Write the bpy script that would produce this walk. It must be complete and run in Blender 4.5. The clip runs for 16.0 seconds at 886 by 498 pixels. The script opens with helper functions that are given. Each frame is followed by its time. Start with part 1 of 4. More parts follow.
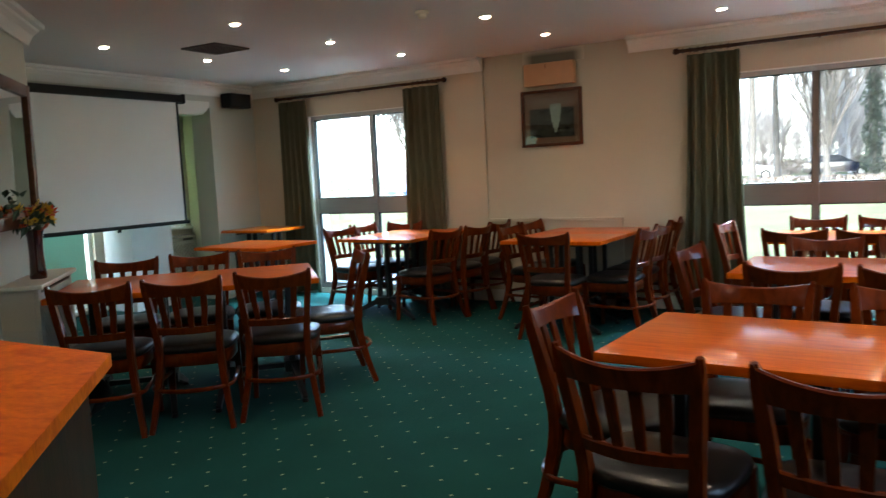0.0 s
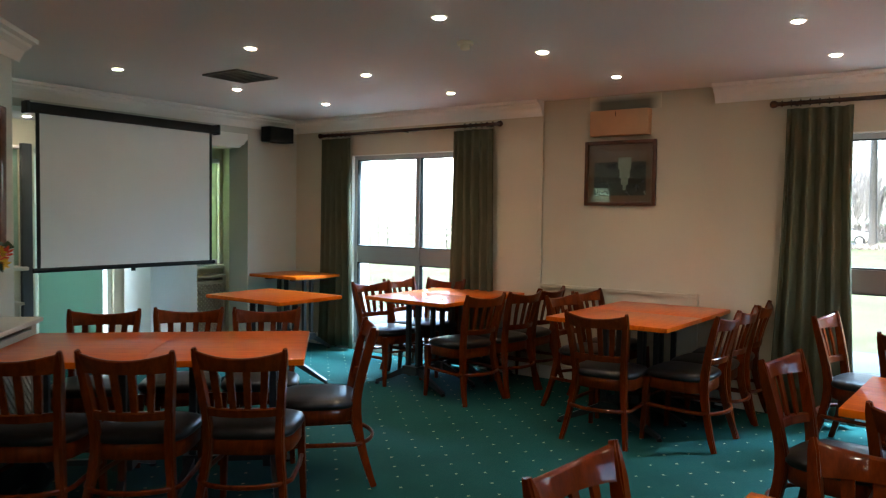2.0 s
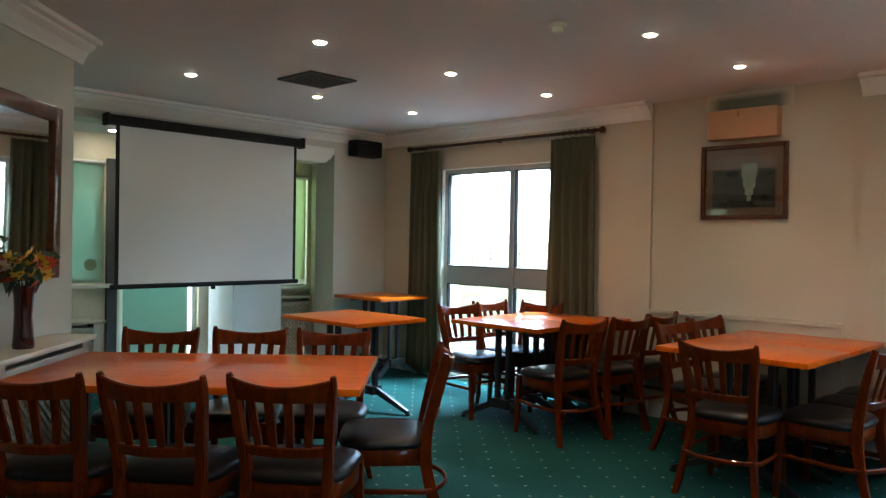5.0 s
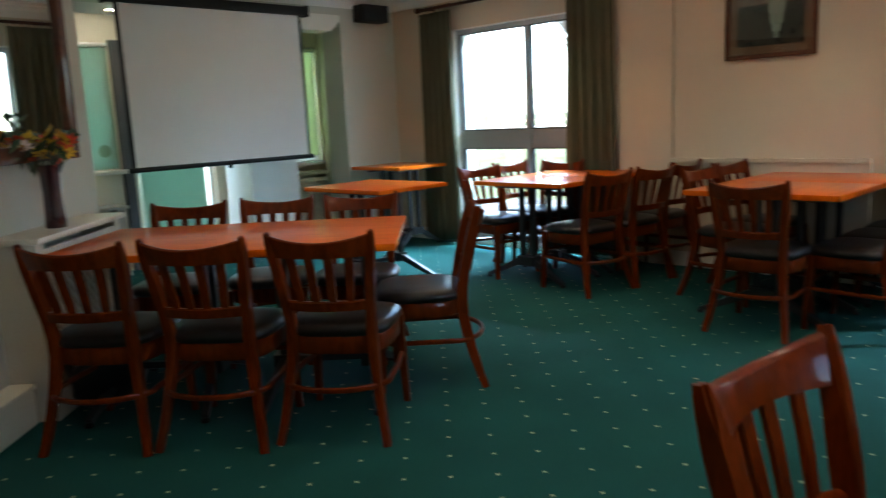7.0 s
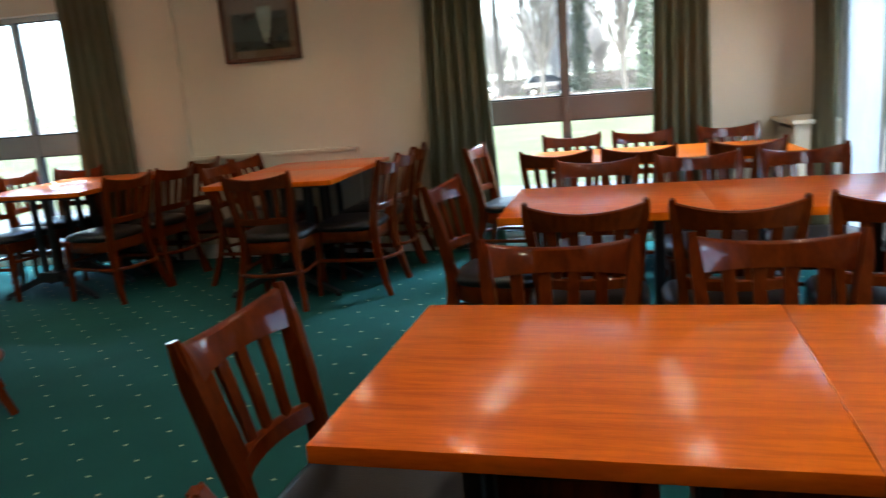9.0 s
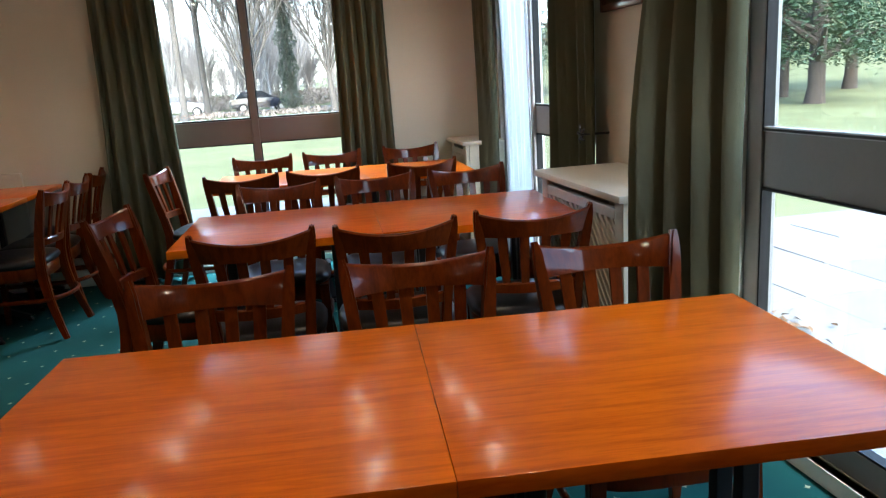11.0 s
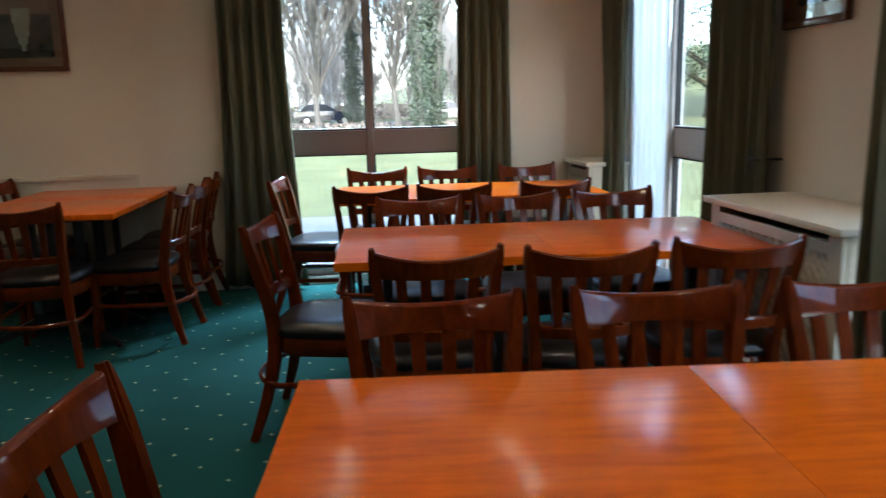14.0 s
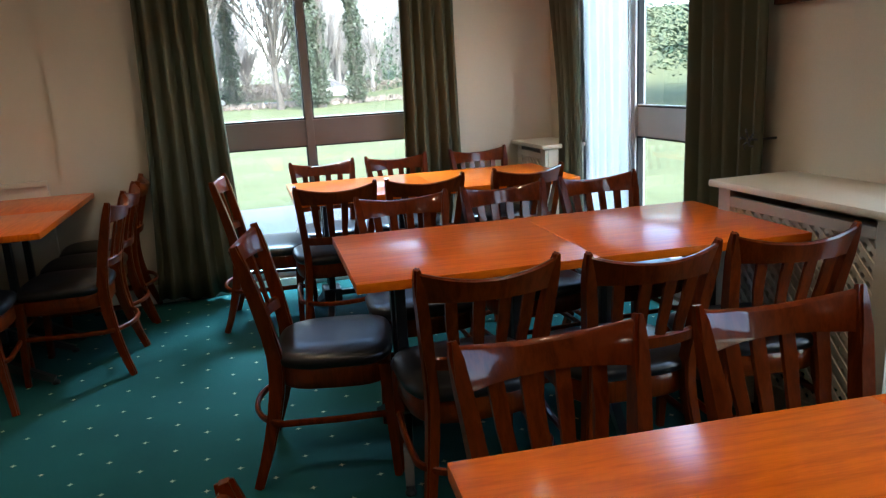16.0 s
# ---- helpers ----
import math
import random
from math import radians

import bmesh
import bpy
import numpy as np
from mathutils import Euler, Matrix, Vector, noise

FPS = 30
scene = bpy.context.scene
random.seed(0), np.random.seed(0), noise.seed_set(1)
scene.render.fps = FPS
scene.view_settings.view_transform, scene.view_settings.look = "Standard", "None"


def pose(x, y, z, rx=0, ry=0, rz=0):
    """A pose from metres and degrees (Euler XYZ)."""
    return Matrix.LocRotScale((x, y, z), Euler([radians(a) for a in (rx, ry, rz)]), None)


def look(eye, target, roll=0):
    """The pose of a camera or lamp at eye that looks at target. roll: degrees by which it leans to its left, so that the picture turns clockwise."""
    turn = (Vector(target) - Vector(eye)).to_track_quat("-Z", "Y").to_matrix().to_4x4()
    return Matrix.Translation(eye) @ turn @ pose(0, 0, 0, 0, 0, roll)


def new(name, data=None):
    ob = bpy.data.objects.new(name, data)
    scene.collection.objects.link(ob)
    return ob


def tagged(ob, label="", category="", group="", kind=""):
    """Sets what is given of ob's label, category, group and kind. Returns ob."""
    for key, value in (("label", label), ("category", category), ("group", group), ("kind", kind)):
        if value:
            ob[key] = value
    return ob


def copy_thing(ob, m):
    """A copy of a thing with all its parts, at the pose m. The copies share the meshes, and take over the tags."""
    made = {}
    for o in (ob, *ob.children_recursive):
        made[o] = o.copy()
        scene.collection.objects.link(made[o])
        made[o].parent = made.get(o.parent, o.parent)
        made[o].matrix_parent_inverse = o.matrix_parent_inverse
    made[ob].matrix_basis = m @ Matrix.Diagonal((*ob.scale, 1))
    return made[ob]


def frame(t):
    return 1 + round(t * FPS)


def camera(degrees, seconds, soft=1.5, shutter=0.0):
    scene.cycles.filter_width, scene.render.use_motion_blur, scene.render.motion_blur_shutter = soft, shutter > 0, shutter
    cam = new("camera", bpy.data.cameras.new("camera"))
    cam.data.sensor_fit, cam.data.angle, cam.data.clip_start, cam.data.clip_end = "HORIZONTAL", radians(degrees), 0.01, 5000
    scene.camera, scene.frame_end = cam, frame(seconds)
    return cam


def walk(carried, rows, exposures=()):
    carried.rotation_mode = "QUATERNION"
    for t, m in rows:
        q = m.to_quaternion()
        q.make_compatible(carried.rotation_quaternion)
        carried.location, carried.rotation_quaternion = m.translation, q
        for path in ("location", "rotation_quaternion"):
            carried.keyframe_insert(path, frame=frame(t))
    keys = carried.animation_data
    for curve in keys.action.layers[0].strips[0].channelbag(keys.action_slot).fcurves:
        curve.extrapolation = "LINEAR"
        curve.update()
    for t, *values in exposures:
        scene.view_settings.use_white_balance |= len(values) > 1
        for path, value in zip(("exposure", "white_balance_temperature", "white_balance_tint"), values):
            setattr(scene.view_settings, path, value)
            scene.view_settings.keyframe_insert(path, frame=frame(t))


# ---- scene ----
cam = camera(61.6, 16.0, soft=1.2, shutter=0.5)
PATH = [
    (0, (2.068, 2.45, 1.324), (1.078, 4.176, 1.123), -2.8),
    (0.5, (1.976, 2.631, 1.368), (0.884, 4.289, 1.122), -2.0),
    (1, (2.008, 2.896, 1.442), (0.831, 4.506, 1.301), -0.4),
    (1.5, (1.94, 3.153, 1.429), (0.749, 4.757, 1.327), -0.5),
    (2, (1.82, 3.372, 1.438), (0.665, 5.002, 1.348), 0.8),
    (2.5, (1.798, 3.673, 1.413), (0.538, 5.213, 1.211), 1.5),
    (3, (1.709, 3.851, 1.415), (0.367, 5.317, 1.186), 1.4),
    (3.2, (1.655, 3.874, 1.419), (0.321, 5.345, 1.185), 1.1),
    (5.3, (1.5, 3.932, 1.34), (0.099, 5.361, 1.342), 0.1),
    (5.5, (1.458, 3.992, 1.334), (-0.004, 5.356, 1.298), -0.4),
    (6, (1.429, 3.981, 1.286), (-0.13, 5.222, 1.118), -1.8),
    (6.5, (1.423, 3.942, 1.237), (-0.152, 5.14, 0.948), -2.0),
    (7, (1.472, 3.871, 1.237), (0.093, 5.276, 0.89), -2.8),
    (7.5, (1.54, 3.807, 1.233), (0.303, 5.336, 0.867), -2.0),
    (8, (1.705, 3.732, 1.239), (0.659, 5.385, 0.827), -4.6),
    (8.5, (1.757, 3.705, 1.252), (1.067, 5.537, 0.845), -3.7),
    (9, (1.742, 3.68, 1.257), (1.386, 5.6, 0.826), -4.6),
    (9.5, (1.775, 3.692, 1.261), (1.764, 5.635, 0.786), -4.5),
    (10, (1.855, 3.658, 1.272), (2.21, 5.564, 0.781), -4.3),
    (12.3, (1.937, 3.693, 1.305), (2.272, 5.631, 0.943), -1.8),
    (12.5, (1.917, 3.702, 1.304), (2.241, 5.643, 0.949), -1.3),
    (13, (1.716, 3.699, 1.299), (2.043, 5.634, 0.911), -2.2),
    (13.5, (1.552, 3.725, 1.31), (1.906, 5.647, 0.881), -2.4),
    (14, (1.497, 3.931, 1.279), (1.753, 5.877, 0.892), -1.3),
    (14.5, (1.46, 4.101, 1.313), (1.603, 6.058, 0.926), -1.9),
    (15, (1.371, 4.152, 1.32), (1.661, 6.084, 0.892), -1.0),
    (15.5, (1.174, 4.202, 1.349), (1.65, 6.096, 0.917), -1.2),
    (16, (1.105, 4.316, 1.346), (1.652, 6.185, 0.887), -3.1),
]
walk(cam, [(t, look(eye, target, roll)) for t, eye, target, roll in PATH],
     exposures=[(0, 4.05, 6000, 10), (6, 4.1, 6000, 10), (8, 4.05, 6000, 10), (10, 3.9, 5950, 10), (12.5, 3.52, 5900, 10), (14.5, 3.58, 5900, 10), (16, 3.74, 5900, 10)])

# ---- daylight ----
world = bpy.data.worlds.new("overcast_sky")
scene.world = world
world.use_nodes = True
wn = world.node_tree
sky = wn.nodes.new("ShaderNodeTexSky")
sky.sky_type = "NISHITA"
sky.sun_disc = False
sky.sun_elevation = radians(38)
sky.sun_rotation = radians(180)
sky.air_density, sky.dust_density, sky.ozone_density = 1.0, 1.5, 1.0
wn.nodes["Background"].inputs["Strength"].default_value = 0.15
pale = wn.nodes.new("ShaderNodeHueSaturation")   # cloud greys the blue
pale.inputs["Saturation"].default_value = 1.0
wn.links.new(sky.outputs["Color"], pale.inputs["Color"])
wn.links.new(pale.outputs["Color"], wn.nodes["Background"].inputs["Color"])
sun = new("sun", bpy.data.lights.new("sun", "SUN"))
sun.data.energy, sun.data.angle, sun.data.color = 1.5, radians(25), (1.0, 0.95, 0.88)
sun.matrix_world = look((0.5, -14, 12), (0, 0, 0))

# added area lamps stand in for high-sky light through tall windows, bay and glazed doors
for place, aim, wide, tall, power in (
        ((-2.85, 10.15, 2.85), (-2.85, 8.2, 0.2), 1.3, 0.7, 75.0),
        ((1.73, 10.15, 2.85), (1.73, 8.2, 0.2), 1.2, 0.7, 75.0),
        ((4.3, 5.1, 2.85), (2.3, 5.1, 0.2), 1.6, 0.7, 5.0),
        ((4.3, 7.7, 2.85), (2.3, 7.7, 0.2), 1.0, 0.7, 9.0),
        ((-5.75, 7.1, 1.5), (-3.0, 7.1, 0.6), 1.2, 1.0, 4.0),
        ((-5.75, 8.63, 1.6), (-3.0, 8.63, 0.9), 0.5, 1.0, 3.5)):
    fill_lamp = new("sky_light", bpy.data.lights.new("sky_light", "AREA"))
    fill_lamp.data.shape, fill_lamp.data.size, fill_lamp.data.size_y = "RECTANGLE", wide, tall
    fill_lamp.data.energy, fill_lamp.data.color = power, (0.56, 0.81, 1.0)
    fill_lamp.matrix_world = look(place, aim)

# ---- small helpers ----
def inputs_of(m):
    return m.node_tree.nodes["Principled BSDF"].inputs


def material(name, colour, rough=0.6, metal=0.0, vary=0.12, scale=6.0, fine=60.0, bump=0.1, coat=0.0, stretch=(1, 1, 1), spec=0.5, per_object=0.0):
    """A surface with blotches and grain at two scales, and fine relief."""
    m = bpy.data.materials.new(name)
    m.use_nodes = True
    n, l = m.node_tree.nodes, m.node_tree.links
    b = n["Principled BSDF"]
    b.inputs["Roughness"].default_value, b.inputs["Metallic"].default_value = rough, metal
    b.inputs["Coat Weight"].default_value, b.inputs["Coat Roughness"].default_value = coat, 0.12
    b.inputs["Specular IOR Level"].default_value = spec
    tc, mp = n.new("ShaderNodeTexCoord"), n.new("ShaderNodeMapping")
    mp.inputs["Scale"].default_value = stretch
    l.new(tc.outputs["Object"], mp.inputs["Vector"])
    big, small = n.new("ShaderNodeTexNoise"), n.new("ShaderNodeTexNoise")
    big.inputs["Scale"].default_value, small.inputs["Scale"].default_value = scale, fine
    big.inputs["Detail"].default_value, small.inputs["Detail"].default_value = 4, 3
    l.new(mp.outputs["Vector"], big.inputs["Vector"])
    l.new(mp.outputs["Vector"], small.inputs["Vector"])
    add = n.new("ShaderNodeMath")
    add.operation = "ADD"
    l.new(big.outputs["Fac"], add.inputs[0])
    half = n.new("ShaderNodeMath")
    half.operation, half.inputs[1].default_value = "MULTIPLY", 0.6
    l.new(small.outputs["Fac"], half.inputs[0])
    l.new(half.outputs[0], add.inputs[1])
    ramp = n.new("ShaderNodeMapRange")
    ramp.inputs["From Min"].default_value, ramp.inputs["From Max"].default_value = 0.45, 1.15
    ramp.inputs["To Min"].default_value, ramp.inputs["To Max"].default_value = 1 - vary, 1 + vary
    l.new(add.outputs[0], ramp.inputs["Value"])
    mul = n.new("ShaderNodeVectorMath")
    mul.operation, mul.inputs[0].default_value = "SCALE", colour
    l.new(ramp.outputs["Result"], mul.inputs["Scale"])
    last = mul
    if per_object:
        info, pr, mul2 = n.new("ShaderNodeObjectInfo"), n.new("ShaderNodeMapRange"), n.new("ShaderNodeVectorMath")
        pr.inputs["To Min"].default_value, pr.inputs["To Max"].default_value = 1 - per_object, 1 + per_object
        mul2.operation = "SCALE"
        l.new(info.outputs["Random"], pr.inputs["Value"])
        l.new(mul.outputs["Vector"], mul2.inputs[0])
        l.new(pr.outputs["Result"], mul2.inputs["Scale"])
        last = mul2
    l.new(last.outputs["Vector"], b.inputs["Base Color"])
    if bump:
        bp = n.new("ShaderNodeBump")
        bp.inputs["Strength"].default_value, bp.inputs["Distance"].default_value = bump, 0.004
        l.new(small.outputs["Fac"], bp.inputs["Height"])
        l.new(bp.outputs["Normal"], b.inputs["Normal"])
    return m


def varnished_wood(name, light, dark, rough, stretch, coat=0.6, coat_rough=0.13):
    """Stained wood: long grain bands under varnish."""
    m = bpy.data.materials.new(name)
    m.use_nodes = True
    n, l = m.node_tree.nodes, m.node_tree.links
    b = n["Principled BSDF"]
    b.inputs["Roughness"].default_value = rough
    b.inputs["Coat Weight"].default_value, b.inputs["Coat Roughness"].default_value = coat, coat_rough
    b.inputs["Specular IOR Level"].default_value = 0.05
    tc, mp = n.new("ShaderNodeTexCoord"), n.new("ShaderNodeMapping")
    mp.inputs["Scale"].default_value = stretch
    info = n.new("ShaderNodeObjectInfo")
    off = n.new("ShaderNodeVectorMath")
    off.operation = "ADD"
    l.new(tc.outputs["Object"], mp.inputs["Vector"])
    l.new(mp.outputs["Vector"], off.inputs[0])
    shift = n.new("ShaderNodeMath")
    shift.operation, shift.inputs[1].default_value = "MULTIPLY", 37.0
    l.new(info.outputs["Random"], shift.inputs[0])
    l.new(shift.outputs[0], off.inputs[1])
    wave, grain, blot = n.new("ShaderNodeTexNoise"), n.new("ShaderNodeTexNoise"), n.new("ShaderNodeTexNoise")
    wave.inputs["Scale"].default_value, wave.inputs["Detail"].default_value, wave.inputs["Distortion"].default_value = 3.0, 5, 1.2
    grain.inputs["Scale"].default_value, grain.inputs["Detail"].default_value = 22.0, 4
    blot.inputs["Scale"].default_value = 2.5
    l.new(off.outputs["Vector"], wave.inputs["Vector"])
    l.new(off.outputs["Vector"], grain.inputs["Vector"])
    l.new(tc.outputs["Object"], blot.inputs["Vector"])
    mixf = n.new("ShaderNodeMath")
    mixf.operation = "MULTIPLY_ADD"
    mixf.inputs[1].default_value = 0.45
    l.new(grain.outputs["Fac"], mixf.inputs[0])
    l.new(wave.outputs["Fac"], mixf.inputs[2])
    ramp = n.new("ShaderNodeValToRGB")
    ramp.color_ramp.elements[0].position, ramp.color_ramp.elements[0].color = 0.5, (*dark, 1)
    ramp.color_ramp.elements[1].position, ramp.color_ramp.elements[1].color = 0.85, (*light, 1)
    l.new(mixf.outputs[0], ramp.inputs["Fac"])
    l.new(ramp.outputs["Color"], b.inputs["Base Color"])
    rr = n.new("ShaderNodeMapRange")
    rr.inputs["To Min"].default_value, rr.inputs["To Max"].default_value = rough * 0.75, rough * 1.35
    l.new(blot.outputs["Fac"], rr.inputs["Value"])
    l.new(rr.outputs["Result"], b.inputs["Roughness"])
    bp = n.new("ShaderNodeBump")
    bp.inputs["Strength"].default_value, bp.inputs["Distance"].default_value = 0.12, 0.002
    l.new(grain.outputs["Fac"], bp.inputs["Height"])
    l.new(bp.outputs["Normal"], b.inputs["Normal"])
    return m


def box(bm, x0, x1, y0, y1, z0, z1, bevel=0.0, m=None):
    made = bmesh.ops.create_cube(bm, size=1)["verts"]
    bmesh.ops.transform(bm, verts=made, matrix=Matrix.Translation(((x0 + x1) / 2, (y0 + y1) / 2, (z0 + z1) / 2)) @ Matrix.Diagonal((x1 - x0, y1 - y0, z1 - z0, 1)))
    if bevel:
        edges = list({e for v in made for e in v.link_edges})
        made = bmesh.ops.bevel(bm, geom=edges, offset=bevel, segments=2, profile=0.6, affect="EDGES")["verts"]
    if m is not None:
        bmesh.ops.transform(bm, verts=list(made), matrix=m)
    return made


def boxes(*rows, bevel=0.0):
    bm = bmesh.new()
    for r in rows:
        box(bm, *r, bevel=bevel)
    return bm


def sweep(bm, pts, w, h=None, sides=0, closed=False, up=Vector((0, 0, 1))):
    """A bar along points: rectangular w x h, or round with that many sides; w and h may be lists along the way."""
    pts = [Vector(p) for p in pts]
    rings = []
    for i, p in enumerate(pts):
        a = pts[i - 1] if (i or closed) else p
        c = pts[(i + 1) % len(pts)] if (i < len(pts) - 1 or closed) else p
        d = (c - a).normalized()
        ref = up if abs(d.dot(up)) < 0.97 else Vector((0, 1, 0))
        s = d.cross(ref).normalized()
        u = s.cross(d)
        ww = w[i] if isinstance(w, (list, tuple)) else w
        hh = ww if h is None else (h[i] if isinstance(h, (list, tuple)) else h)
        if sides:
            ring = [p + s * (ww / 2 * math.cos(k * math.tau / sides)) + u * (hh / 2 * math.sin(k * math.tau / sides)) for k in range(sides)]
        else:
            ring = [p + s * (sx * ww / 2) + u * (sy * hh / 2) for sx, sy in ((-1, -1), (1, -1), (1, 1), (-1, 1))]
        rings.append([bm.verts.new(q) for q in ring])
    k = len(rings[0])
    span = len(rings) if closed else len(rings) - 1
    for i in range(span):
        r0, r1 = rings[i], rings[(i + 1) % len(rings)]
        for j in range(k):
            bm.faces.new((r0[j], r0[(j + 1) % k], r1[(j + 1) % k], r1[j]))
    if not closed:
        bm.faces.new(list(reversed(rings[0])))
        bm.faces.new(rings[-1])
    return bm


def lathe(bm, profile, at=(0, 0, 0), steps=24):
    rings = [[bm.verts.new((at[0] + r * math.cos(a * math.tau / steps), at[1] + r * math.sin(a * math.tau / steps), at[2] + z)) for a in range(steps)] for r, z in profile]
    for r0, r1 in zip(rings, rings[1:]):
        for j in range(steps):
            bm.faces.new((r0[j], r0[(j + 1) % steps], r1[(j + 1) % steps], r1[j]))
    bm.faces.new(list(reversed(rings[0])))
    bm.faces.new(rings[-1])
    return bm


def mesh_of(name, bm, mat, smooth=False):
    bmesh.ops.recalc_face_normals(bm, faces=bm.faces)
    me = bpy.data.meshes.new(name)
    bm.to_mesh(me)
    bm.free()
    me.materials.append(mat)
    if smooth:
        for p in me.polygons:
            p.use_smooth = True
        me.set_sharp_from_angle(angle=radians(40))
    return me


def part(name, bm, mat, parent, label="", smooth=False):
    ob = new(name, mesh_of(name, bm, mat, smooth))
    ob.parent = parent
    if label:
        ob["label"] = label
    return ob


def structure(name, bm, mat, label, category, smooth=False):
    return tagged(new(name, mesh_of(name, bm, mat, smooth)), label, category, kind="structure")


def empty(name, label, category, group="", m=None):
    ob = tagged(new(name), label, category, group)
    ob.empty_display_size = 0.1
    if m is not None:
        ob.matrix_basis = m
    return ob


def solid(name, bm, mat, label, category, group="", smooth=False):
    return tagged(new(name, mesh_of(name, bm, mat, smooth)), label, category, group)


# ---- materials ----
WALL = material("cream_wall_paint", (0.52, 0.445, 0.325), 0.7, vary=0.05, scale=1.2, fine=140, bump=0.12)
PALE = material("pale_grey_wall_paint", (0.48, 0.475, 0.40), 0.7, vary=0.05, scale=1.2, fine=140, bump=0.12)
CEIL = material("ceiling_paint", (0.64, 0.62, 0.59), 0.8, vary=0.03, scale=1.0, fine=120, bump=0.06)
COVE = material("cornice_plaster", (0.72, 0.70, 0.64), 0.6, vary=0.04, scale=2, fine=80, bump=0.05)
WHITE = material("white_gloss_paint", (0.78, 0.76, 0.70), 0.35, vary=0.05, scale=3, fine=90, bump=0.05)
CREAM = material("cream_gloss_paint", (0.72, 0.66, 0.50), 0.4, vary=0.05, scale=3, fine=90, bump=0.05)
TABLE = varnished_wood("orange_table_veneer", (0.66, 0.125, 0.001), (0.46, 0.070, 0.001), 0.3, (1.2, 14, 6), coat=0.6, coat_rough=0.16)
BARTOP = varnished_wood("worn_counter_wood", (0.74, 0.15, 0.002), (0.50, 0.075, 0.001), 0.4, (3, 5, 4), coat=0.2)
CHAIRWOOD = varnished_wood("mahogany_stain", (0.115, 0.0165, 0.0012), (0.062, 0.0086, 0.0008), 0.3, (9, 9, 1.5), coat=0.35, coat_rough=0.09)
DARKWOOD = varnished_wood("dark_brown_wood", (0.055, 0.02, 0.01), (0.025, 0.01, 0.006), 0.35, (9, 9, 1.5))
FRAMEWOOD = varnished_wood("picture_frame_wood", (0.10, 0.035, 0.015), (0.05, 0.016, 0.008), 0.35, (6, 6, 6))
VINYL = material("black_vinyl", (0.008, 0.007, 0.007), 0.32, vary=0.2, scale=12, fine=220, bump=0.12, coat=0.18, spec=0.25)
IRON = material("black_painted_metal", (0.012, 0.012, 0.013), 0.42, vary=0.2, scale=14, fine=150, bump=0.05)
BLACK = material("matt_black_plastic", (0.008, 0.008, 0.008), 0.55, vary=0.2, scale=10, fine=200, bump=0.1, spec=0.2)
CURTAIN = material("green_curtain_cloth", (0.096, 0.091, 0.053), 0.9, vary=0.12, scale=5, fine=400, bump=0.3, spec=0.2)
ALU = material("grey_aluminium_frame", (0.42, 0.43, 0.43), 0.45, metal=0.3, vary=0.05, scale=6, fine=200, bump=0.04)
RAILPANEL = material("brown_grey_window_panel", (0.17, 0.14, 0.12), 0.4, metal=0.2, vary=0.08, scale=3, fine=200, bump=0.04)
SCREEN = material("projection_cloth", (0.62, 0.62, 0.60), 0.9, vary=0.02, scale=2, fine=300, bump=0.08)
BLIND = material("green_roller_blind", (0.29, 0.37, 0.29), 0.85, vary=0.06, scale=3, fine=260, bump=0.12)
BLINDY = material("yellow_green_blind", (0.40, 0.42, 0.24), 0.85, vary=0.06, scale=3, fine=260, bump=0.12)
HEATER = material("tan_heater_casing", (0.50, 0.26, 0.12), 0.6, vary=0.08, scale=8, fine=120, bump=0.05)
DARKVENT = material("dark_vent_metal", (0.05, 0.042, 0.035), 0.6, vary=0.1, bump=0.05)
STEEL = material("brushed_steel", (0.55, 0.54, 0.52), 0.3, metal=1.0, vary=0.05, bump=0.03)


def let_light_through(m, colour, share):
    """Thin cloth: part of the light comes through from behind."""
    n, l = m.node_tree.nodes, m.node_tree.links
    tr, mix = n.new("ShaderNodeBsdfTranslucent"), n.new("ShaderNodeMixShader")
    tr.inputs["Color"].default_value = (*colour, 1)
    mix.inputs[0].default_value = share
    l.new(n["Principled BSDF"].outputs[0], mix.inputs[1])
    l.new(tr.outputs[0], mix.inputs[2])
    l.new(mix.outputs[0], n["Material Output"].inputs["Surface"])


let_light_through(BLIND, (0.38, 0.56, 0.44), 0.3)
let_light_through(BLINDY, (0.50, 0.54, 0.32), 0.35)
let_light_through(CURTAIN, (0.10, 0.115, 0.07), 0.18)

GLASS = bpy.data.materials.new("window_glass")
GLASS.use_nodes = True
gn = GLASS.node_tree
gn.nodes.remove(gn.nodes["Principled BSDF"])
g_clear, g_gloss, g_mix, g_fr = gn.nodes.new("ShaderNodeBsdfTransparent"), gn.nodes.new("ShaderNodeBsdfGlossy"), gn.nodes.new("ShaderNodeMixShader"), gn.nodes.new("ShaderNodeLayerWeight")
g_gloss.inputs["Roughness"].default_value = 0.02
g_fr.inputs["Blend"].default_value = 0.12
g_clear.inputs["Color"].default_value = (0.93, 0.95, 0.94, 1)
g_pow = gn.nodes.new("ShaderNodeMath")
g_pow.operation, g_pow.inputs[1].default_value, g_pow.inputs[2].default_value = "MULTIPLY_ADD", 0.5, 0.05
gn.links.new(g_fr.outputs["Facing"], g_pow.inputs[0])
gn.links.new(g_pow.outputs[0], g_mix.inputs[0])
gn.links.new(g_clear.outputs[0], g_mix.inputs[1])
gn.links.new(g_gloss.outputs[0], g_mix.inputs[2])
gn.links.new(g_mix.outputs[0], gn.nodes["Material Output"].inputs[0])

